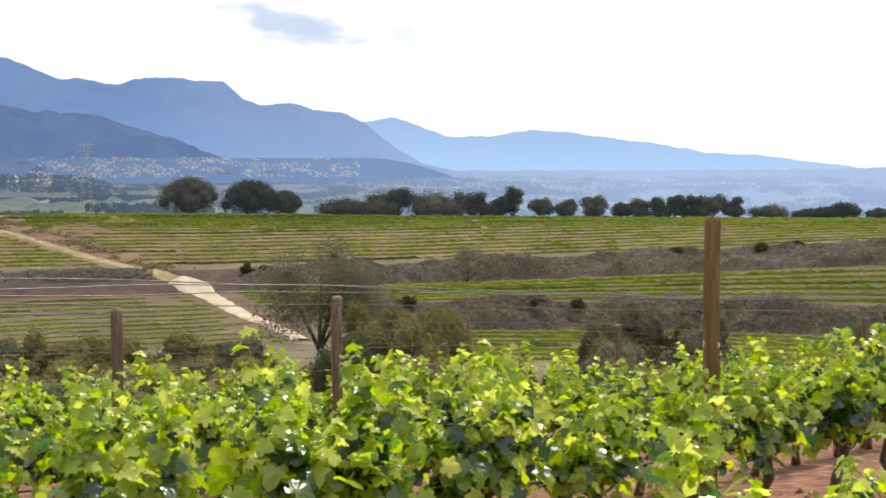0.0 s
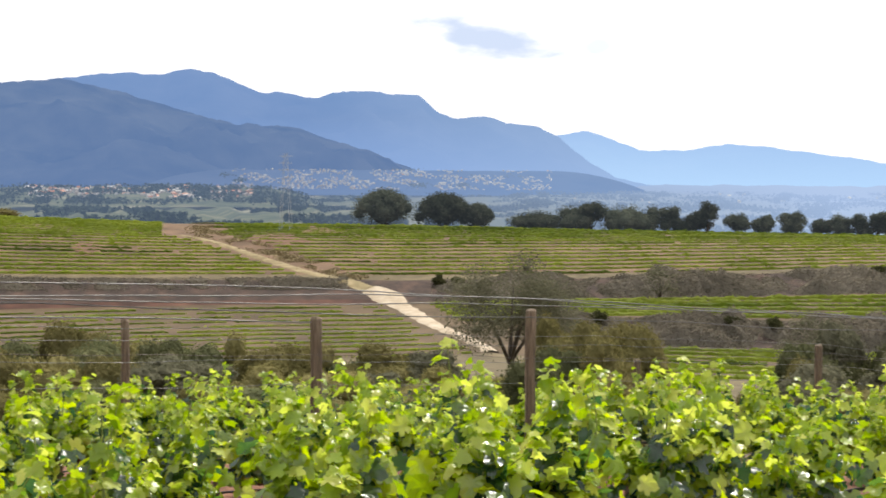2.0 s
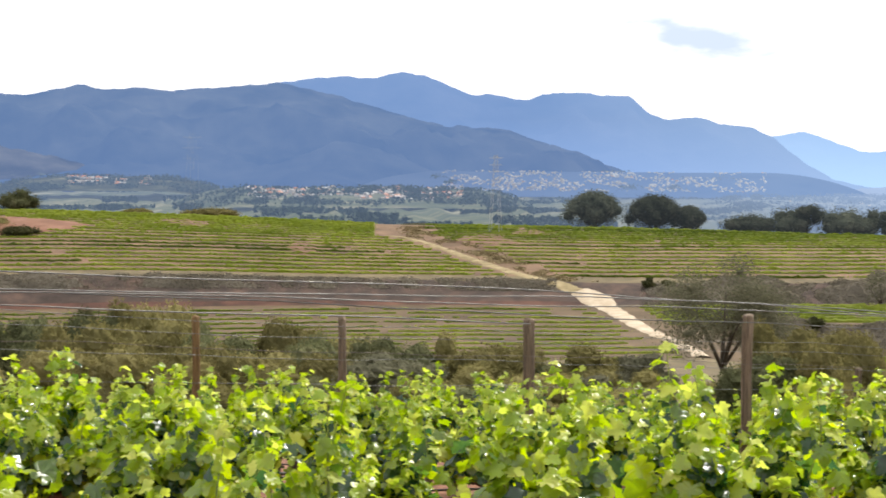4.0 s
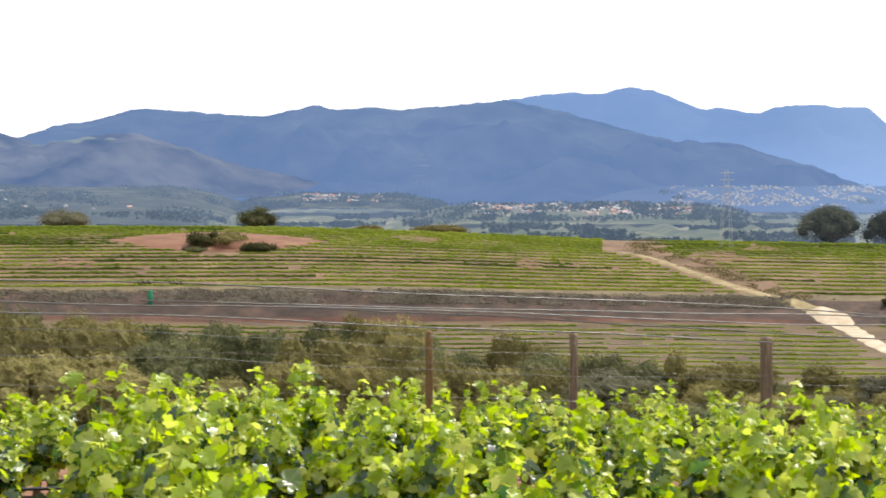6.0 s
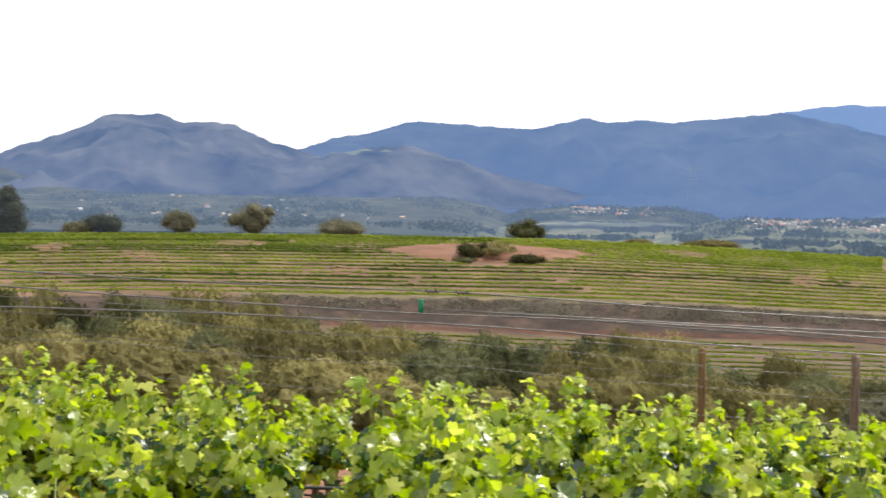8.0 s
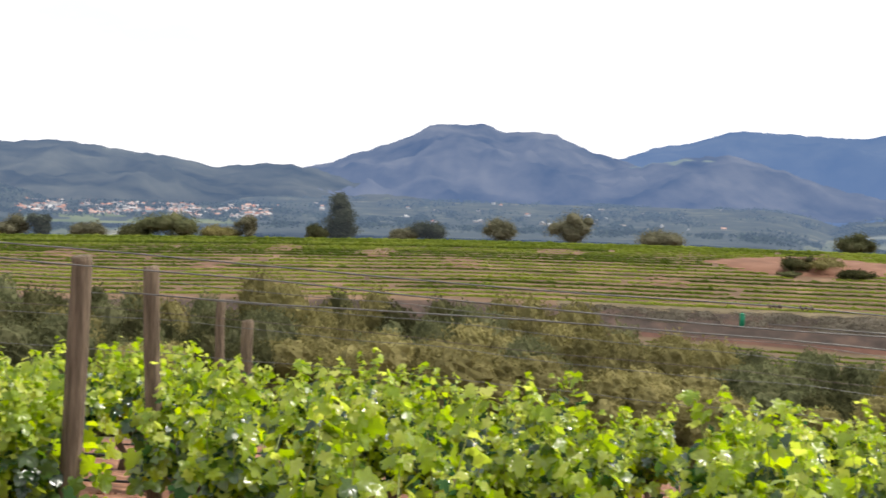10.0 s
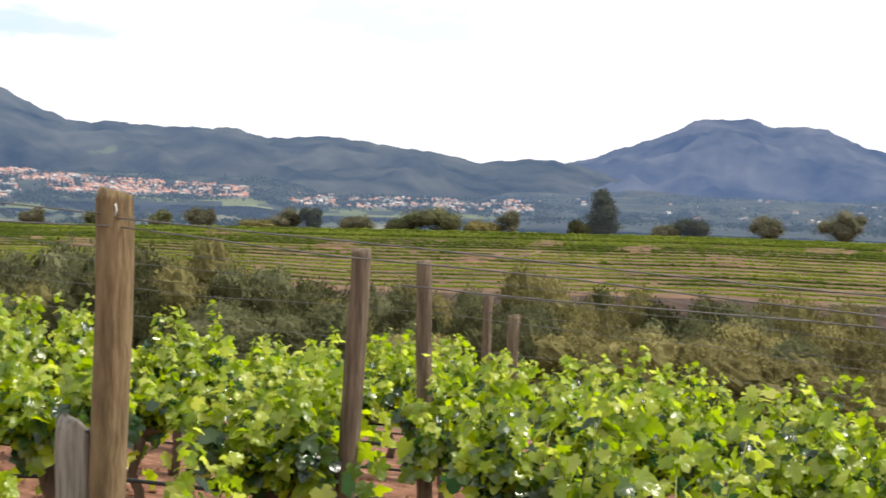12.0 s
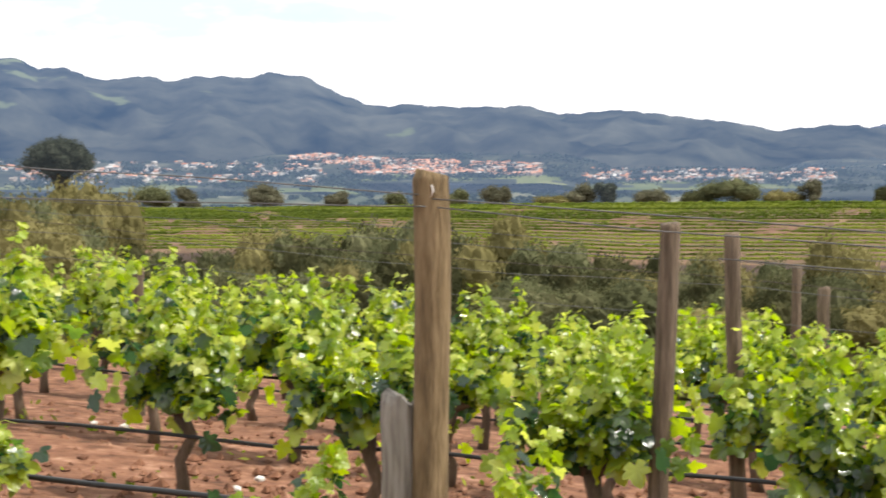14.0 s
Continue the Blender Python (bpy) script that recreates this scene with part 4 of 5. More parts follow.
def bank_tangle():
    """Brush along the terrace banks, too far off to tell bush from bush."""
    rng = np.random.default_rng(41)
    for az0, az1, d0, d1, height, leaves in ((-28, 8.6, 113.0, 118.4, 0.75, 42000), (-28, 3.6, 95.2, 99.6, 0.85, 36000), (12.0, 46.0, 115.9, 118.8, 0.18, 22000)):
        V, F = draped_brush(rng, az0, az1, d0, d1, height, leaves, 0.095)
        tagged(new("bank_scrub", mesh_of("bank_scrub", V, F, [M_BRUSH])), "grey-brown brush covering a terrace bank", "scrub", kind="stuff")
    lane_az, lane_d = zip(*TRACK[:5])            # rough grass on both sides of the climbing track
    n = 9000
    d = rng.uniform(D_TOP, 154, n)
    az = np.interp(d, lane_d[::-1], lane_az[::-1]) - 1.15 + rng.normal(0, 0.38, n)
    x, y = -d * np.sin(np.radians(az)), d * np.cos(np.radians(az))
    keep = np.array([noise.noise(Vector((p * 0.35, q * 0.35, 2.0))) > -0.05 for p, q in zip(x, y)])
    c = np.stack([x, y, ground_z(x, y) + rng.uniform(0.02, 0.16, n)], -1)[keep]
    for az, d, el, w in ((-18.6, 117, -2.45, 0.9), (-14.6, 117, -2.75, 0.7), (-13.2, 117, -2.85, 0.8), (-9.6, 117, -3.05, 0.7), (-3.0, 117, -3.45, 1.0), (8.2, 117, -3.7, 0.7), (7.4, 117, -3.72, 0.6),
                         (-4.0, 98, -5.15, 0.9), (-5.6, 98, -5.2, 0.7), (-11.0, 98, -5.1, 0.8), (1.5, 98, -5.1, 1.0)):
        tree("bush", az, d, el, w, "dark", "dark round bush in the brush of a terrace bank", "bush", bare=0.02, quads=1500, leaf=0.07, group="bushes on the banks")
    tagged(new("track_grass", quads_mesh("track_grass", leaf_quads(rng, c, 0.1), [M_VERGE])), "rough dry grass beside the climbing track", "grass", kind="stuff")


bank_tangle()


# ---- island of bare earth in the far vineyard ----
def bare_patch(name, az, d, half_az, half_d, label, mat=None, up=0.14, category="bare earth", ragged=0.16):
    verts, faces = [], []
    n, rings = 48, 5
    for r in range(rings + 1):
        for k in range(n):
            t = 2 * math.pi * k / n
            f = r / rings * (1 + ragged * noise.noise(Vector((math.cos(t) * 1.5, math.sin(t) * 1.5, az))) + 0.5 * ragged * noise.noise(Vector((math.cos(t) * 4, math.sin(t) * 4, az))))
            a, dd = az + half_az * f * math.cos(t), d + half_d * f * math.sin(t)
            p = polar(a, dd)
            verts.append((p.x, p.y, gz(p.x, p.y) + up * (0.3 if r == rings else 1)))
    for r in range(rings):
        for k in range(n):
            faces.append((r * n + k, r * n + (k + 1) % n, (r + 1) * n + (k + 1) % n, (r + 1) * n + k))
    return tagged(new(name, mesh_of(name, verts, faces, [mat or M_REDPATCH], None, True)), label, category, kind="structure")


bare_patch("bare_earth", 35.6, 143.5, 4.2, 7.0, "bare red earth round a mound in the vineyard")
bare_patch("bare_earth_small", 53.6, 143.0, 0.9, 3.0, "small bare red patch among vine rows", M_GAPEARTH, 0.1, ragged=0.6)
for az, d, ha, hd in ((15.0, 141, 1.6, 2.6), (13.2, 150, 1.3, 1.6), (22.5, 133, 1.0, 1.7), (27.5, 149, 1.6, 1.7), (41.5, 131, 1.2, 1.6), (46.0, 148, 1.5, 1.8), (50.0, 137, 1.3, 1.6), (57.5, 147, 1.0, 2.4),
                      (60.5, 134, 1.2, 1.7), (66.0, 140, 1.4, 2.0), (71.0, 150, 0.9, 1.7), (76.5, 136, 1.4, 2.0), (81.5, 146, 0.9, 3.2), (84.0, 132, 1.4, 2.2), (88.0, 141, 1.3, 2.4)):
    bare_patch("bare_earth_gap", az, d, ha * 0.7, hd * 1.7, "bare reddish earth between thin vine rows", M_GAPEARTH, 0.1, ragged=0.6)


def mound():
    rng = np.random.default_rng(77)
    base = on_land(34.9, 139.0)
    verts, faces = [], []
    n, rings = 28, 7
    for r in range(rings + 1):
        f = r / rings
        for k in range(n):
            t = 2 * math.pi * k / n
            v = Vector((2.7 * f * math.cos(t), 1.8 * f * math.sin(t), 1.15 * (1 - f ** 3) - 0.2))
            v += Vector((0, 0, 0.35 * noise.noise(v * 0.9)))
            verts.append(v)
    for r in range(rings):
        for k in range(n):
            faces.append((r * n + k, r * n + (k + 1) % n, (r + 1) * n + (k + 1) % n, (r + 1) * n + k))
    ob = new("earth_mound", mesh_of("earth_mound", verts, faces, [M_REDPATCH], None, True))
    ob.matrix_basis = Matrix.Translation(base) @ Matrix.Rotation(radians(34.9), 4, "Z")
    tagged(ob, "red earth mound standing among the vine rows", "mound")


mound()
for az, d, el, w, kind in ((36.2, 139.0, -1.12, 1.5, "dark"), (35.2, 139.2, -1.18, 1.9, "scrub"), (33.95, 137.0, -1.68, 1.5, "dark"), (36.6, 137.0, -1.9, 1.2, "olive")):
    tree("bush", az, d, el, w, kind, "dark bush growing on the red earth mound", "bush", bare=0.02, quads=2600, leaf=0.09, group="bushes on the mound")


# ---- towns and the plain ----
def house_block(rng, base, w, l, h, turn):
    """Walls and a gabled roof with eaves: verts, wall faces, roof faces."""
    c, s = math.cos(turn), math.sin(turn)
    raw = [(-w, -l, 0), (w, -l, 0), (w, l, 0), (-w, l, 0), (-w, -l, h), (w, -l, h), (w, l, h), (-w, l, h), (0, -l, h * 1.35), (0, l, h * 1.35)]
    e = 1.12
    raw += [(-w * e, -l * e, h * 0.97), (w * e, -l * e, h * 0.97), (w * e, l * e, h * 0.97), (-w * e, l * e, h * 0.97), (0, -l * e, h * 1.4), (0, l * e, h * 1.4)]
    v = [(base.x + x * c - y * s, base.y + x * s + y * c, base.z + z) for x, y, z in raw]
    walls = [(0, 1, 5, 8, 4), (2, 3, 7, 9, 6), (1, 2, 6, 5), (3, 0, 4, 7)]
    roof = [(10, 14, 15, 13), (14, 11, 12, 15)]
    return v, walls, roof


def town(name, az0, az1, el0, el1, d0, d1, n, size, label, seed, pink=0.5, land_mat=None, thin=-0.12, top=((0, 90), (1, 1)), groves=0):
    """A far town on rising ground: several hundred small houses, too far off to count."""
    rng = np.random.default_rng(seed)
    slope = lambda f: el0 + (el1 - el0) * f
    A, F = np.linspace(az0 - 4, az1 + 4, 90), np.linspace(-0.6, 1.8, 16)
    land, quads, cover = [], [], []
    for a in A:
        edge = max(0.0, min(1.0, (a - az0 + 4) / 4, (az1 + 4 - a) / 4))
        for f in F:
            d = d0 + (d1 - d0) * f
            z = EYE + d * math.tan(radians(slope(min(max(f, 0), 1)))) - 0.4 - 34 * (1 - edge) ** 2 - (14 * -f if f < 0 else 0) - (26 * (f - 1) if f > 1 else 0)
            land.append(polar(a, d, z + 1.0 * noise.noise(Vector((a * 0.8, f * 2, seed))) + (5 * noise.noise(Vector((a * 0.5, 0, seed))) if f > 1 else 0)))
    for i in range(len(A) - 1):
        for k in range(len(F) - 1):
            q = i * len(F) + k
            quads.append((q, q + 1, q + len(F) + 1, q + len(F)))
            open_field = noise.noise(Vector((A[i] * 0.45, F[k] * 2.6, seed * 3.1)))
            cover.append(1 if az0 > 57 and F[k] < 0.05 and open_field > 0.0 else 0)
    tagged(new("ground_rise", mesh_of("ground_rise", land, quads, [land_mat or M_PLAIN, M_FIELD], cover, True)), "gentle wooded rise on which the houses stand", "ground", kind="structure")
    verts, faces, mats = [], [], []
    for _ in range(n):
        f = rng.random()
        az = az0 + (az1 - az0) * rng.random()
        if noise.noise(Vector((az * 1.1, f * 3, seed))) < thin or f > np.interp(az, *top):
            continue
        d = d0 + (d1 - d0) * f
        z = EYE + d * math.tan(radians(el0 + (el1 - el0) * f))
        s = size * rng.uniform(0.6, 1.3)
        v, walls, roof = house_block(rng, polar(az, d, z - 1.6), s, s * rng.uniform(1.0, 1.9), s * rng.uniform(0.7, 1.1) + 1.6, rng.uniform(0, 3.14))
        k = len(verts)
        verts += v
        faces += [tuple(i + k for i in q) for q in walls + roof]
        red = rng.random() < pink
        mats += [0] * len(walls) + [1 if red else 0] * len(roof)
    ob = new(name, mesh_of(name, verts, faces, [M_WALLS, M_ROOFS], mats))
    tagged(ob, label, "town", kind="stuff")
    green = []
    for _ in range(groves or int(30 + 5 * (az1 - az0))):    # groves between the houses
        f, az = rng.uniform(-0.4, 1.2), rng.uniform(az0 - 2.5, az1 + 2.5)
        m, spread = int(rng.integers(50, 150)), rng.uniform(0.12, 0.6)
        a = az + rng.normal(0, 1, m) * spread
        ff = f + rng.normal(0, 0.05, m)
        dd = d0 + (d1 - d0) * ff
        edge = np.clip(np.minimum((a - az0 + 4) / 4, (az1 + 4 - a) / 4), 0, 1)
        z = EYE + dd * np.tan(np.radians(el0 + (el1 - el0) * np.clip(ff, 0, 1))) - 0.4 - 34 * (1 - edge) ** 2 - 14 * np.clip(-ff, 0, 9) - 26 * np.clip(ff - 1, 0, 9)
        green.append(np.stack([-dd * np.sin(np.radians(a)), dd * np.cos(np.radians(a)), z + rng.uniform(0, 4.5, m)], -1))
    c = np.concatenate(green)
    tagged(new("town_trees", quads_mesh("town_trees", leaf_quads(rng, c, 2.0), [M_FARWOOD])), "dark groves between the houses of the village", "woods", kind="stuff")


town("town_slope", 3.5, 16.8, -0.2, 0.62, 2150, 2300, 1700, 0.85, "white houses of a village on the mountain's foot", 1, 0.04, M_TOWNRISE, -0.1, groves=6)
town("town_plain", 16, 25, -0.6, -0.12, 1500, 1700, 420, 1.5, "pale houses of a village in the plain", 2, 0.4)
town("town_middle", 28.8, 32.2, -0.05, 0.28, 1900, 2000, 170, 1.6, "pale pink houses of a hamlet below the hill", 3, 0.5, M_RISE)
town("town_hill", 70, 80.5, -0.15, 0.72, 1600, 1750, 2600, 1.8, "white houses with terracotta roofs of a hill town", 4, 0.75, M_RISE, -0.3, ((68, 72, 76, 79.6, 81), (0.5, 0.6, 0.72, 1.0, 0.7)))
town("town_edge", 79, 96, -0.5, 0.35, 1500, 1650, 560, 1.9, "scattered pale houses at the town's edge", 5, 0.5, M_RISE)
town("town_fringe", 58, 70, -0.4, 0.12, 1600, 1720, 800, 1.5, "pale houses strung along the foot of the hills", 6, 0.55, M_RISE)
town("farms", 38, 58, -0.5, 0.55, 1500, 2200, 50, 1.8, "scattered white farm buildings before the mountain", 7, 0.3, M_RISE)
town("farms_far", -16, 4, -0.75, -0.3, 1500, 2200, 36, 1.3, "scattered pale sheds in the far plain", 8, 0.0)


def far_woods():
    """Dark tree lines and groves over the plain."""
    rng = np.random.default_rng(9)
    pts = []
    for _ in range(400):
        az, d = rng.uniform(-20, 97), 420 * (2400 / 420) ** rng.random()
        z = gz(*polar(az, d).xy)
        m, spread = int(rng.integers(90, 220)), rng.uniform(0.4, 1.8)
        h = rng.uniform(2, 6)
        a = az + rng.uniform(-1, 1, m) * spread
        dd = d + rng.normal(0, 6, m)
        x, y = -dd * np.sin(np.radians(a)), dd * np.cos(np.radians(a))
        pts.append(np.stack([x, y, ground_z(x, y) + rng.uniform(0, h, m)], -1))
    c = np.concatenate(pts)
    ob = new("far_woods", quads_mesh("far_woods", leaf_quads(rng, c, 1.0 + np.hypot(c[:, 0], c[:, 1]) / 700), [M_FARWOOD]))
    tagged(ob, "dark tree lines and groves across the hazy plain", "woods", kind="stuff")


far_woods()


# ---- posts ----
def post(name, az, d, top_el, radius, mat, label, lean=0.0, sides=12, group="trellis posts"):
    """A round timber post at a bearing and distance, with a slightly uneven, bevelled shaft."""
    base = on_land(az, d, -0.15)
    top = EYE + d * math.tan(radians(top_el))
    h = top - base.z
    rng = random.Random(int(az * 100))
    pts, rad = [], []
    for f in (0, 0.15, 0.35, 0.55, 0.75, 0.9, 0.985, 1.0):
        pts.append(Vector((rng.uniform(-1, 1) * 0.006, rng.uniform(-1, 1) * 0.006, h * f)) + polar(az - 90, lean * h * (f - 1)))
        rad.append(radius * (1 + rng.uniform(-0.05, 0.05)) * (0.9 if f == 1.0 else 1.0))
    v, f = tube(pts, rad, sides)
    if name == "stub_post":
        v = [p + Vector((0, 0, -0.03 * abs(math.sin(2.3 * k)) - 0.008 * (k % 3))) if k >= len(v) - 2 * sides else p for k, p in enumerate(v)]
    root = tagged(new(name), label, "post", group)
    root.location = base
    part("shaft", mesh_of("shaft", v, f, [mat], None, True), root)
    return root, base, h


POSTS = [("trellis_post", 74.53, 4.9, -0.02, 0.063, M_TANPOST, "new brown round timber trellis post among the vines", 0.0),
         ("trellis_post", 65.03, 6.5, -2.02, 0.047, M_GREYPOST, "weathered timber trellis post leaning slightly in the row", 0.03),
         ("trellis_post", 62.5, 8.6, -2.42, 0.05, M_GREYPOST, "dark weathered timber trellis post in the vine row", -0.04),
         ("trellis_post", 59.81, 12.5, -3.66, 0.042, M_GREYPOST, "slim pale weathered trellis post at the field edge", 0.0),
         ("trellis_post", 58.75, 13.5, -4.55, 0.06, M_GREYPOST, "short grey split trellis post at the field edge", 0.0),
         ("trellis_post", 26.87, 15.0, -5.36, 0.042, M_POST, "brown timber trellis post at the field edge", 0.0),
         ("trellis_post", 20.91, 14.0, -5.42, 0.042, M_GREYPOST, "grey weathered trellis post at the field edge", 0.0),
         ("trellis_post", 13.23, 12.3, -5.42, 0.052, M_GREYPOST, "grey weathered round trellis post beyond the vines", 0.0),
         ("trellis_post", 4.40, 13.0, -5.10, 0.05, M_GREYPOST, "dark weathered trellis post behind the vines", 0.0),
         ("trellis_post", -10.81, 9.2, -1.82, 0.053, M_POST, "tall orange-brown new timber trellis post", 0.0),
         ("trellis_post", -7.2, 18.0, -6.3, 0.05, M_GREYPOST, "small grey far trellis post by the scrub", 0.0),
         ("trellis_post", 0.0, 18.0, -7.1, 0.045, M_GREYPOST, "small dark far trellis post by the scrub", 0.0),
         ("trellis_post", -17.0, 18.0, -5.8, 0.05, M_GREYPOST, "small grey far trellis post by the scrub", 0.0),
         ("trellis_post", 79.2, 14.0, -5.3, 0.045, M_GREYPOST, "small weathered trellis post behind the vines", 0.0),
         ("trellis_post", 76.6, 14.0, -5.6, 0.05, M_GREYPOST, "small weathered trellis post behind the vines", 0.0),
         ("trellis_post", 86.4, 12.0, -3.8, 0.05, M_GREYPOST, "pale weathered trellis post beside the tall scrub", 0.0)]
for spec in POSTS:
    post(*spec)
post("stub_post", 75.75, 4.95, -8.62, 0.066, M_STUB, "bleached grey broken stub post beside the new post", 0.01)


# ---- vines ----
LEAF_HALF = [(0.17, -0.17), (0.36, -0.10), (0.50, 0.06), (0.38, 0.20), (0.62, 0.34), (0.60, 0.52), (0.33, 0.55), (0.28, 0.80), (0.13, 0.93)]
LEAF_OUTLINE = [(0, 0.02)] + LEAF_HALF + [(0, 1.04)] + [(-x, y) for x, y in reversed(LEAF_HALF)]


def leaf_template():
    """A five-lobed toothed leaf, folded along its midrib and ruffled at the rim: outline, an inner ring, the vein's root."""
    n = len(LEAF_OUTLINE)
    lift = lambda x, y, k, r: 0.24 * abs(x) - 0.28 * (y - 0.35) ** 2 + r * 0.075 * math.sin(2.1 * k)
    v = [(x, y - 0.02, lift(x, y, k, 1)) for k, (x, y) in enumerate(LEAF_OUTLINE)]
    v += [(x * 0.52, 0.2 + (y - 0.2) * 0.55, lift(x * 0.52, 0.2 + (y - 0.2) * 0.55, k, -0.35) + 0.035) for k, (x, y) in enumerate(LEAF_OUTLINE)]
    v += [(0, 0.22, -0.01)]
    f = []
    for i in range(n):
        j = (i + 1) % n
        f += [(i, j, n + j), (i, n + j, n + i), (n + i, n + j, 2 * n)]
    return np.array(v), np.array(f)


LEAF_V, LEAF_F = leaf_template()


def leaves_mesh(rng, where, facing, sizes, tips):
    """Leaves as one mesh; tips chooses the young leaves' material."""
    n = len(where)
    nrm = facing + rng.normal(0, 0.45, (n, 3))
    nrm /= np.linalg.norm(nrm, axis=1, keepdims=True)
    down = np.stack([rng.normal(0, 0.6, n), rng.normal(0, 0.6, n), rng.normal(-0.7, 0.5, n)], -1)
    yax = down - (down * nrm).sum(1, keepdims=True) * nrm
    yax /= np.linalg.norm(yax, axis=1, keepdims=True)
    xax = np.cross(yax, nrm)
    s = sizes[:, None, None]
    cup = rng.uniform(0.2, 1.9, n)[:, None, None]
    V = where[:, None] + s * (LEAF_V[None, :, :1] * xax[:, None] + LEAF_V[None, :, 1:2] * yax[:, None] + cup * LEAF_V[None, :, 2:] * nrm[:, None])
    F = (LEAF_F[None] + (np.arange(n) * len(LEAF_V))[:, None, None]).reshape(-1, 3)
    me = bpy.data.meshes.new("foliage")
    me.vertices.add(n * len(LEAF_V))
    me.vertices.foreach_set("co", V.astype(np.float32).ravel())
    me.loops.add(F.size)
    me.loops.foreach_set("vertex_index", F.astype(np.int32).ravel())
    me.polygons.add(len(F))
    me.polygons.foreach_set("loop_start", np.arange(0, F.size, 3, dtype=np.int32))
    me.materials.append(M_LEAF)
    me.materials.append(M_TIP)
    me.polygons.foreach_set("material_index", np.repeat(tips.astype(np.int32), len(LEAF_F)))
    me.polygons.foreach_set("use_smooth", np.ones(len(F), dtype=bool))
    me.update(calc_edges=True)
    return me


def vine(seed, height=1.28, count=15, skirt=48):
    """A goblet-trained vine: twisted trunk, short arms, upright shoots with leaves that shrink towards the tips. Rows run along x."""
    rng = np.random.default_rng(seed)
    rr = random.Random(seed)
    root = new("grapevine")
    head = 0.55 + rr.uniform(-0.05, 0.05)
    trunk = [Vector((0, 0, -0.06))]
    for f in (0.25, 0.5, 0.75, 1.0):
        trunk.append(Vector((rr.uniform(-0.05, 0.05), rr.uniform(-0.04, 0.04), head * f)))
    pieces = [tube(trunk, [0.05, 0.04, 0.036, 0.038, 0.05], 8)]
    heads = []
    for sx in (-1, -0.45, 0.45, 1):
        tip = trunk[-1] + Vector((sx * rr.uniform(0.26, 0.42), rr.uniform(-0.1, 0.1), rr.uniform(0.05, 0.14)))
        mid = trunk[-1].lerp(tip, 0.5) + Vector((0, rr.uniform(-0.03, 0.03), 0.03))
        pieces.append(tube([trunk[-1], mid, tip], [0.035, 0.026, 0.018], 6))
        heads.append((mid, tip))
    part("trunk", mesh_of("trunk", *merged(pieces), [M_WOODY], None, True), root)
    where, facing, sizes, tips, stems = [], [], [], [], []
    for k in range(count):
        mid, tip = heads[k % 4]
        p = mid.lerp(tip, rr.uniform(0, 1))
        top = height * rr.uniform(0.62, 0.98) if k % 5 else height * rr.uniform(1.02, 1.2)
        q = Vector((p.x + rr.uniform(-0.16, 0.16), rr.gauss(0, 0.15), top))
        bend = p.lerp(q, 0.5) + Vector((rr.uniform(-0.07, 0.07), rr.uniform(-0.1, 0.1), 0.05))
        line = [p, bend, q]
        stems.append(tube(line, [0.0045, 0.0035, 0.0016], 4))
        n_leaf = rr.randint(24, 30)
        for i in range(n_leaf):
            f = ((i + rr.random()) / n_leaf) ** 0.85
            a = p.lerp(bend, min(1, 2 * f)) if f < 0.5 else bend.lerp(q, 2 * f - 1)
            ang = rr.uniform(0, 6.283)
            out = Vector((math.cos(ang), math.sin(ang), 0))
            size = (0.108 - 0.06 * f) * rr.uniform(0.65, 1.3)
            off = a + out * (0.025 + 0.095 * (1 - f) * rr.random()) + Vector((0, 0, rr.uniform(-0.03, 0.05)))
            where.append(off)
            facing.append(out * 0.7 + Vector((0, 0, 0.75 + 0.2 * f)))
            sizes.append(size)
            tips.append(f > 0.62 + rr.uniform(-0.2, 0.2) or rr.random() < 0.05)
    for k in range(skirt):                                   # lower skirt of large old leaves
        a = Vector((rr.uniform(-0.5, 0.5), rr.gauss(0, 0.19), 0.44 + 0.46 * rr.random() ** 0.75))
        out = Vector((rr.gauss(0, 0.4), 1 if a.y > 0 else -1, 0)).normalized()
        where.append(a)
        facing.append(out * 0.9 + Vector((0, 0, 0.5)))
        sizes.append(rr.uniform(0.08, 0.13))
        tips.append(rr.random() < 0.28)
    part("shoot_growth", mesh_of("shoot_growth", *merged(stems), [M_SHOOT], None, False), root, "thin green shoots")["kind"] = "stuff"
    part("foliage", leaves_mesh(rng, np.array(where), np.array(facing), np.array(sizes), np.array(tips)), root, "lobed bright green leaves")["kind"] = "stuff"
    tagged(root, "leafy bright green grapevine with a gnarled trunk on red soil", "grapevine", "grapevines in the near rows")
    return root


ROWS = [2.05, 4.15, 6.3, 8.45, 10.6, 12.75, 14.9]
VINES = [vine(s, h, c) for s, h, c in ((1, 1.14, 22), (2, 1.19, 23), (3, 1.06, 20), (4, 1.2, 22), (5, 1.13, 19), (6, 1.1, 21), (7, 1.17, 23), (8, 1.15, 21))]
YOUNG = [vine(s, h, c, 8) for s, h, c in ((21, 1.0, 6), (22, 1.06, 7), (23, 0.96, 6), (24, 1.02, 8))]


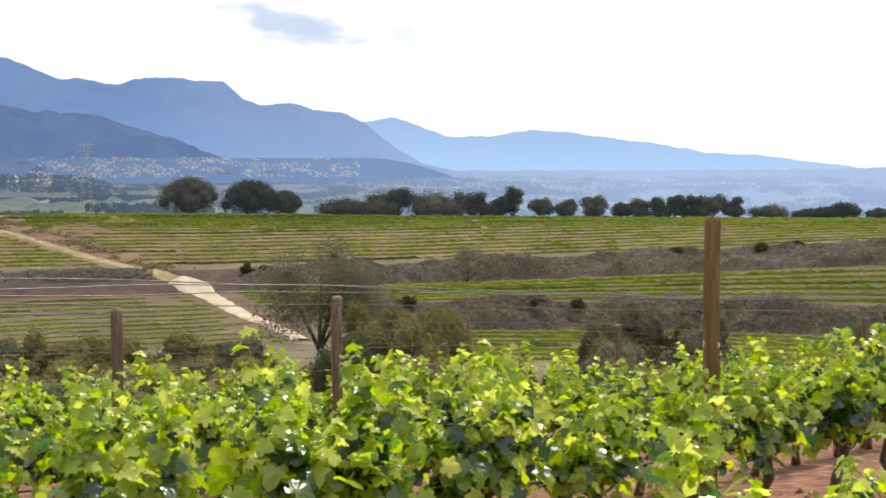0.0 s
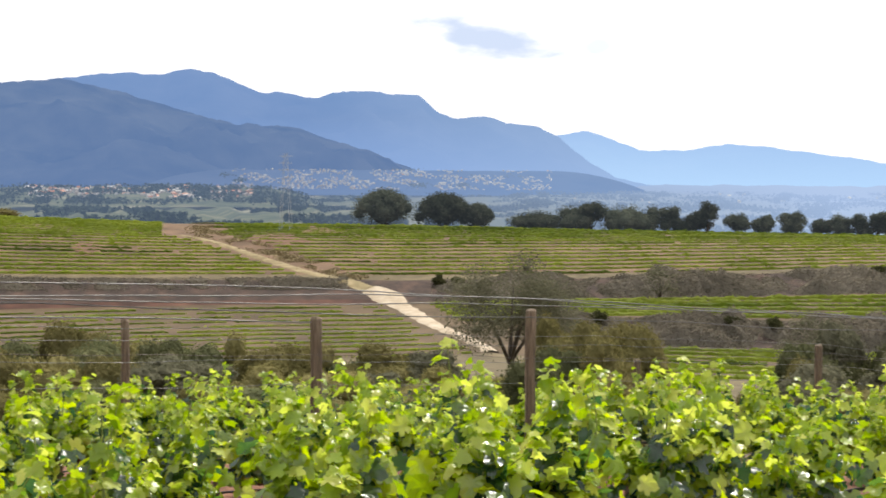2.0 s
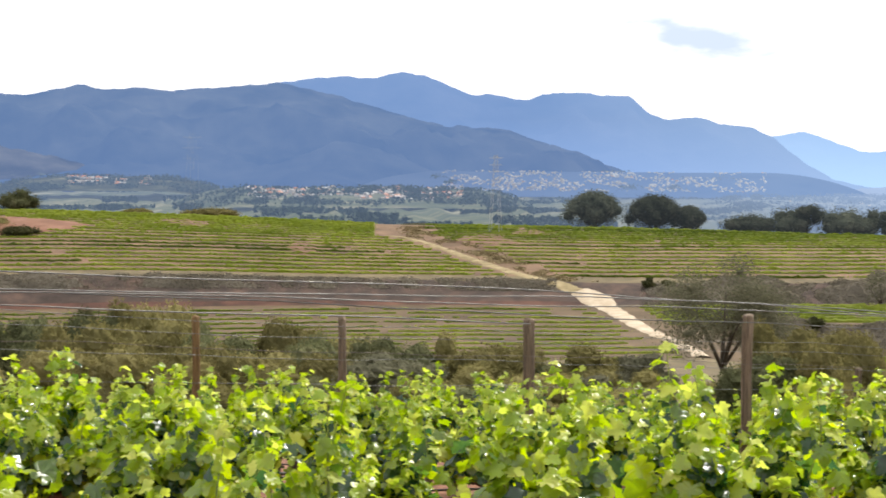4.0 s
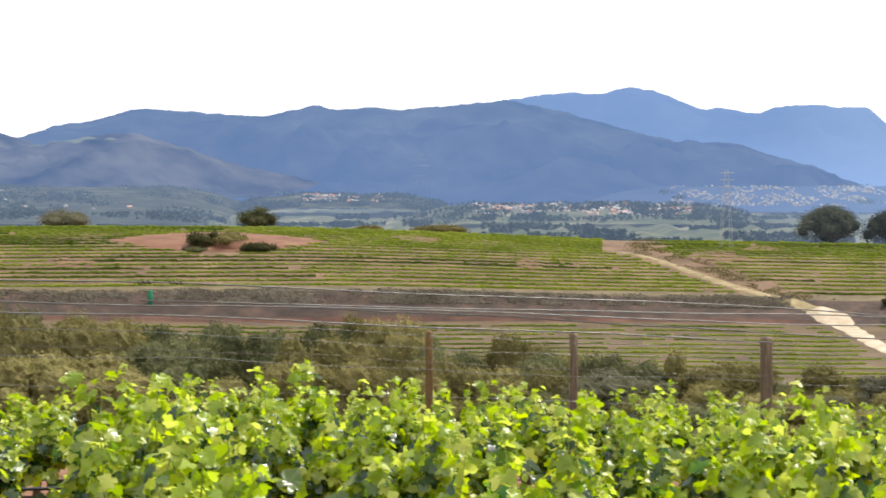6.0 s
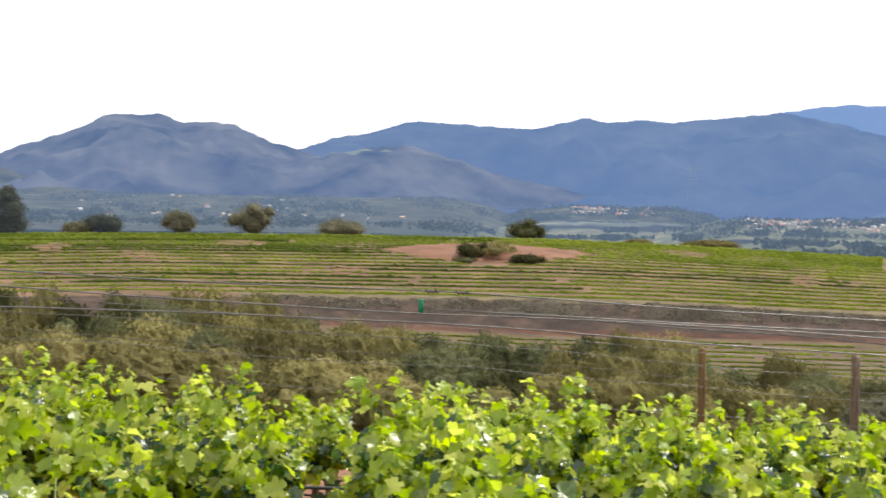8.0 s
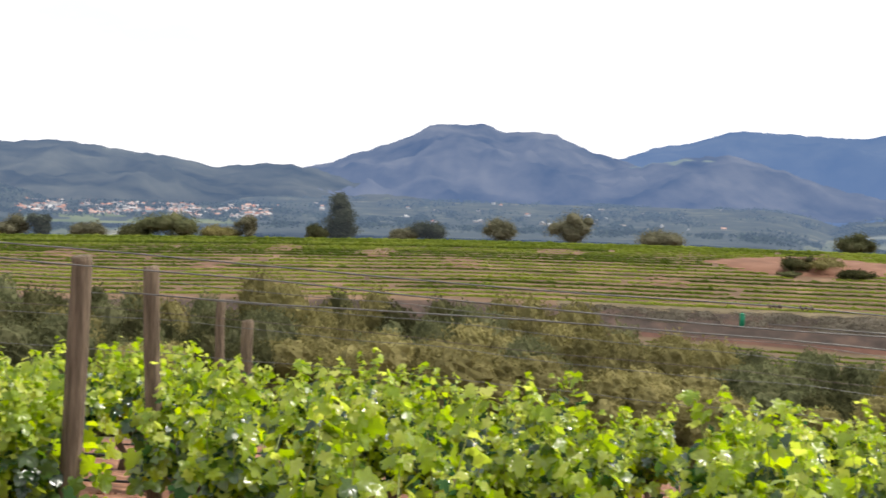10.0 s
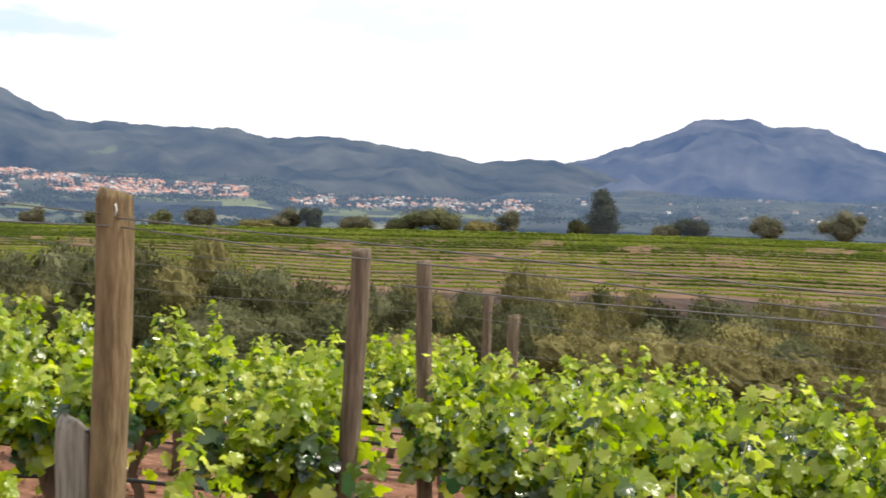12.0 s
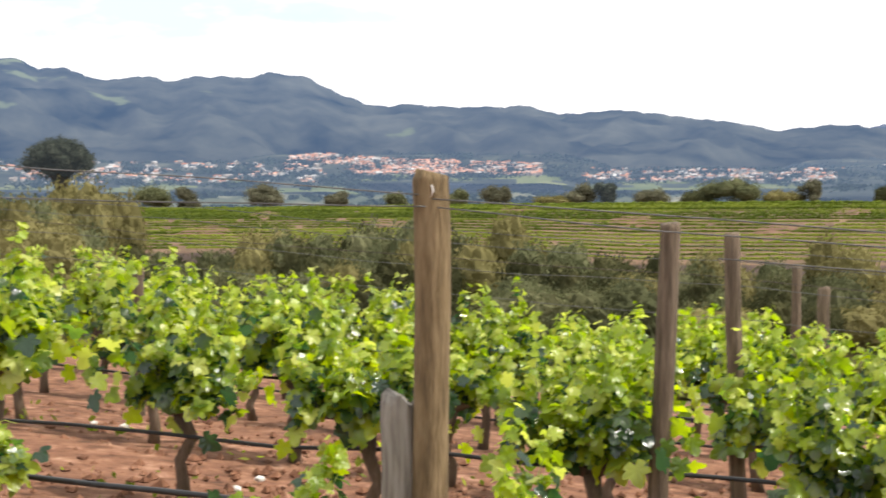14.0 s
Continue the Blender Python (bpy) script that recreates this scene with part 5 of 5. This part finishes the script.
def plant_rows():
    rr = random.Random(11)
    used, turn = set(), {True: 0, False: 0}
    for k, p in enumerate(ROWS):
        s = -16.0 + (0.0, 0.4, 0.8, 0.3, 0.95, 0.15, 0.6)[k]     # no aisle across the rows
        while s < 26:
            s += 1.12 + rr.uniform(-0.08, 0.08)
            q = ROW_N * (p + rr.uniform(-0.05, 0.05)) + ROW_S * s
            d = math.hypot(*q)
            az = math.degrees(math.atan2(-q[0], q[1]))
            if not (-26 < az < 102) or d > 19.5 or d < 1.9:
                continue
            scale = rr.uniform(0.88, 1.08) * ((0.86 if az > 41 else 0.9) if k == 1 and 24 < az < 62 else 0.86 if k in (2, 3) and 40 < az < 80 else 1.0)
            kinds = VINES
            if k == 0:                                   # the nearest row has only young vines
                if az > 21:
                    continue
                kinds, scale = YOUNG, rr.uniform(0.9, 1.06)
            elif k == 1 and az > 61:
                if abs(az - 75.5) < 2.2 or abs(az - 65) < 2.0:
                    continue
                kinds, scale = YOUNG, rr.uniform(0.58, 0.74)
            elif k == 2 and abs(az - 64.6) < 3.0:
                continue
            turn[kinds is YOUNG] += 1
            v = turn[kinds is YOUNG] * 3 % len(kinds)
            m = Matrix.Translation((q[0], q[1], gz(q[0], q[1]))) @ Matrix.Rotation(radians(ROW_AZ) + rr.choice((0, math.pi)) + rr.uniform(-0.15, 0.15), 4, "Z")
            ob = kinds[v] if (kinds is YOUNG, v) not in used else copy_thing(kinds[v], m)
            used.add((kinds is YOUNG, v))
            ob.matrix_basis = m @ Matrix.Diagonal((scale, scale, scale, 1))


plant_rows()


# ---- wires and drip hoses ----
def line_object(name, pts, radius, mat, label, category, sides=5, group=""):
    v, f = tube(pts, [radius] * len(pts), sides)
    return tagged(new(name, mesh_of(name, v, f, [mat], None, True)), label, category, group)


def row_point(p, s, up):
    q = ROW_N * p + ROW_S * s
    return Vector((q[0], q[1], gz(q[0], q[1]) + up))


def sagging(p, s0, s1, z_at, sag, wave, seed):
    """Points of a wire along a row, between s0 and s1, at heights z_at(s), with sag between posts and old kinks."""
    out = []
    n = int((s1 - s0) / 0.25)
    for i in range(n + 1):
        s = s0 + (s1 - s0) * i / n
        q = ROW_N * p + ROW_S * s
        k = math.sin(math.pi * ((s + 1.8) / 4.9 % 1))
        out.append(Vector((q[0], q[1], z_at(s) - sag * k + wave * noise.noise(Vector((s * 1.3, seed, 0))))))
    return out


G_WIRE = "trellis wires"
for p, stations in ((4.47, ((-1.87, 1.61), (0.5, 1.466), (1.2, 1.446), (2.4, 1.37), (5.0, 1.172), (8.2, 0.87), (14, 0.45))),
                    (4.45, ((1.1, 1.392), (2.7, 1.311), (4.45, 1.21), (8.2, 0.86), (14, 0.44))),
                    (4.48, ((-1.87, 1.58), (0.6, 1.402), (1.7, 1.346), (4.95, 1.14), (8.2, 0.88), (14, 0.47))),
                    (4.46, ((1.67, 1.347), (2.6, 1.272), (4.97, 1.075), (9.9, 0.648), (14, 0.3))),
                    (4.49, ((-0.9, 1.43), (1.07, 1.347), (1.79, 1.293), (3.6, 1.15)))):
    ss, zz = zip(*stations)
    wire = line_object("trellis_wire", sagging(p, ss[0], ss[-1], lambda s: float(np.interp(s, ss, zz)), 0, 0.014, p * 90), 0.0026, M_WIRE, "old kinked trellis wire along the vine row", "wire", group=G_WIRE)
    if p == 4.47:
        for at in (1.12, 1.22):                  # twisted joints in the wire
            q = ROW_N * p + ROW_S * at
            c = Vector((q[0], q[1], float(np.interp(at, ss, zz)) - 0.002))
            loops = [tube([c + Vector((0.022 * (k - 4) / 4 * ROW_S[0], 0.022 * (k - 4) / 4 * ROW_S[1], 0)) + Vector((0, 0.005 * math.cos(2 * k + j), 0.007 * math.sin(2 * k + j))) for k in range(9)],
                          [0.0025] * 9, 5) for j in range(2)]
            part("twist", mesh_of("twist", *merged(loops), [M_DARKWIRE], None, True), wire, "dark twisted wire joint")
line_object("trellis_wire", sagging(4.47, -9, -1.87, lambda s: 1.506 - 0.065 * s, 0.02, 0.01, 3), 0.0025, M_WIRE, "tight trellis wire stretched along the vine row", "wire", group=G_WIRE)
line_object("trellis_wire", sagging(4.46, -9, -1.87, lambda s: 1.549 - 0.02 * s, 0.03, 0.01, 4), 0.0025, M_WIRE, "tight trellis wire stretched along the vine row", "wire", group=G_WIRE)
for p, ups in ((8.45, (1.5,)), (10.6, (1.8, 1.69, 1.5, 1.27))):
    for j, up in enumerate(ups):
        line_object("trellis_wire", sagging(p, -13, 24, lambda s: gz(*(ROW_N * p + ROW_S * s)) + up, 0.03, 0.02, p + j), 0.002 if p < 9 else 0.0026, M_DARKWIRE if p < 9 else M_WIRE,
                    "thin galvanised trellis wire along the vine row", "wire", group=G_WIRE)
for p in ROWS[1:]:
    level = {4.15: (0.605, 0.0), 6.3: (0.325, 0.0), 8.45: (0.13, -0.034)}.get(p)     # the nearest hoses hang level, then fall with the land
    height_at = (lambda s: level[0] + (level[1] * s if s < 0 else -0.088 * s)) if level else (lambda s: gz(*(ROW_N * p + ROW_S * s)) + 0.26)
    line_object("drip_hose", sagging(p + 0.04, -13, 24, height_at, 0.015, 0.025, p), 0.011, M_HOSE, "black drip irrigation hose hung along the vine row", "hose", 7, "drip hoses")


# ---- small things ----
def wire_clips():
    rr = random.Random(8)
    for az, d, el in ((74.53, 4.83, -0.75), (-10.4, 9.1, -4.65), (-10.5, 9.1, -6.9), (-11.1, 9.1, -6.95)):
        p = polar(az, d, EYE + d * math.tan(radians(el)))
        v, f = tube([p + Vector((0, 0, -0.02)), p + Vector((0.005, 0.004, 0)), p + Vector((0, 0, 0.02))], [0.003, 0.0045, 0.003], 6)
        tagged(new("wire_clip", mesh_of("wire_clip", v, f, [M_WHITE], None, True)), "pale wire clip nailed on the post", "clip", "wire clips")


wire_clips()


def stones():
    rr = random.Random(4)
    kinds = []
    for k in range(4):
        bm = bmesh.new()
        bmesh.ops.create_icosphere(bm, subdivisions=1, radius=1)
        for v in bm.verts:
            v.co *= 1 + 0.3 * noise.noise(v.co * 1.7 + Vector((k * 5, 0, 0)))
            v.co.z *= 0.6
        me = bpy.data.meshes.new("stone")
        bm.to_mesh(me)
        bm.free()
        me.materials.append(M_WHITE if k % 2 else M_REDPATCH)
        kinds.append(me)
    for _ in range(190):
        az, d = rr.uniform(-22, 97), rr.uniform(3.2, 11)
        ob = tagged(new("stone", rr.choice(kinds)), "small pale stone lying on the red soil", "stone", "stones on the soil")
        ob.location = on_land(az, d, 0.012)
        s = rr.uniform(0.015, 0.05)
        ob.scale, ob.rotation_euler = (s, s * rr.uniform(0.7, 1.2), s), (0, 0, rr.uniform(0, 6))


stones()


def clods():
    """Loose crumbs of earth over the near soil."""
    rng = np.random.default_rng(12)
    n = 9000
    az, d = rng.uniform(-22, 97, n), 3.0 + 9.5 * rng.random(n) ** 1.3
    x, y = -d * np.sin(np.radians(az)), d * np.cos(np.radians(az))
    z = ground_z(x, y)
    base = np.array([(1, 0, 0), (0, 1, 0), (-1, 0, 0), (0, -1, 0), (0, 0, 0.8), (0, 0, -0.6)])
    tri = np.array([(0, 1, 4), (1, 2, 4), (2, 3, 4), (3, 0, 4), (1, 0, 5), (2, 1, 5), (3, 2, 5), (0, 3, 5)])
    s = 0.010 + 0.04 * rng.random(n) ** 2.6
    V = np.stack([x, y, z], -1)[:, None] + s[:, None, None] * base[None] * rng.uniform(0.6, 1.4, (n, 6, 1))
    F = (tri[None] + 6 * np.arange(n)[:, None, None]).reshape(-1, 3)
    tagged(new("soil_clods", mesh_of("soil_clods", V.reshape(-1, 3), F.tolist(), [M_SOIL])), "crumbly red clods scattered on the soil", "soil", kind="stuff")


clods()


def pylon(az, d, top_el):
    """A far lattice pylon: four tapering legs, braces and three cross-arms."""
    base = on_land(az, d)
    h = EYE + d * math.tan(radians(top_el)) - base.z
    root = tagged(new("pylon"), "slender grey lattice pylon standing beyond the crest", "pylon")
    root.location = base
    b, t = h * 0.07, h * 0.018
    for sx, sy in ((1, 1), (1, -1), (-1, 1), (-1, -1)):
        part("leg", mesh_of("leg", *tube([(sx * b, sy * b, 0), (sx * t, sy * t, h)], [0.03, 0.02], 4), [M_PYLON]), root)
    for k in range(7):
        f0, f1 = k / 7, (k + 1) / 7
        w0, w1 = b + (t - b) * f0, b + (t - b) * f1
        part("brace", mesh_of("brace", *tube([(-w0, -w0, h * f0), (w1, -w1, h * f1)], [0.016, 0.016], 4), [M_PYLON]), root)
    for f in (0.78, 0.87, 0.96):
        part("arm", mesh_of("arm", *tube([(-h * 0.09, 0, h * f), (h * 0.09, 0, h * f)], [0.03, 0.03], 4), [M_PYLON]), root)


pylon(14.6, 150.0, 1.3)
pylon(27.2, 420.0, 2.1)


def green_tank():
    root = tagged(new("valve_cover"), "green plastic valve cover standing at the terrace bank", "valve cover")
    root.location = on_land(38.4, 116.0)
    part("body", mesh_of("body", *tube([(0, 0, -0.1), (0, 0, 0.9), (0, 0, 1.0)], [0.22, 0.22, 0.16], 10), [M_GREENBAG], None, True), root)
    part("cap", mesh_of("cap", *tube([(0, 0, 1.0), (0, 0, 1.12)], [0.26, 0.18], 10), [M_GREENBAG], None, True), root)


green_tank()


def ground_weeds():
    """Small weeds and fallen leaves on the strips under the rows."""
    rng = np.random.default_rng(21)
    pts = []
    for p in ROWS[:4]:
        n = 420
        s, off = rng.uniform(-9, 13, n), rng.normal(0, 0.28, n)
        x, y = ROW_N[0] * (p + off) + ROW_S[0] * s, ROW_N[1] * (p + off) + ROW_S[1] * s
        pts.append(np.stack([x, y, ground_z(x, y) + rng.uniform(0.01, 0.10, n)], -1))
    c = np.concatenate(pts)
    tagged(new("ground_weeds", quads_mesh("ground_weeds", leaf_quads(rng, c, 0.035), [M_FARVINE])), "small green weeds on the soil under the vines", "weeds", kind="stuff")


ground_weeds()
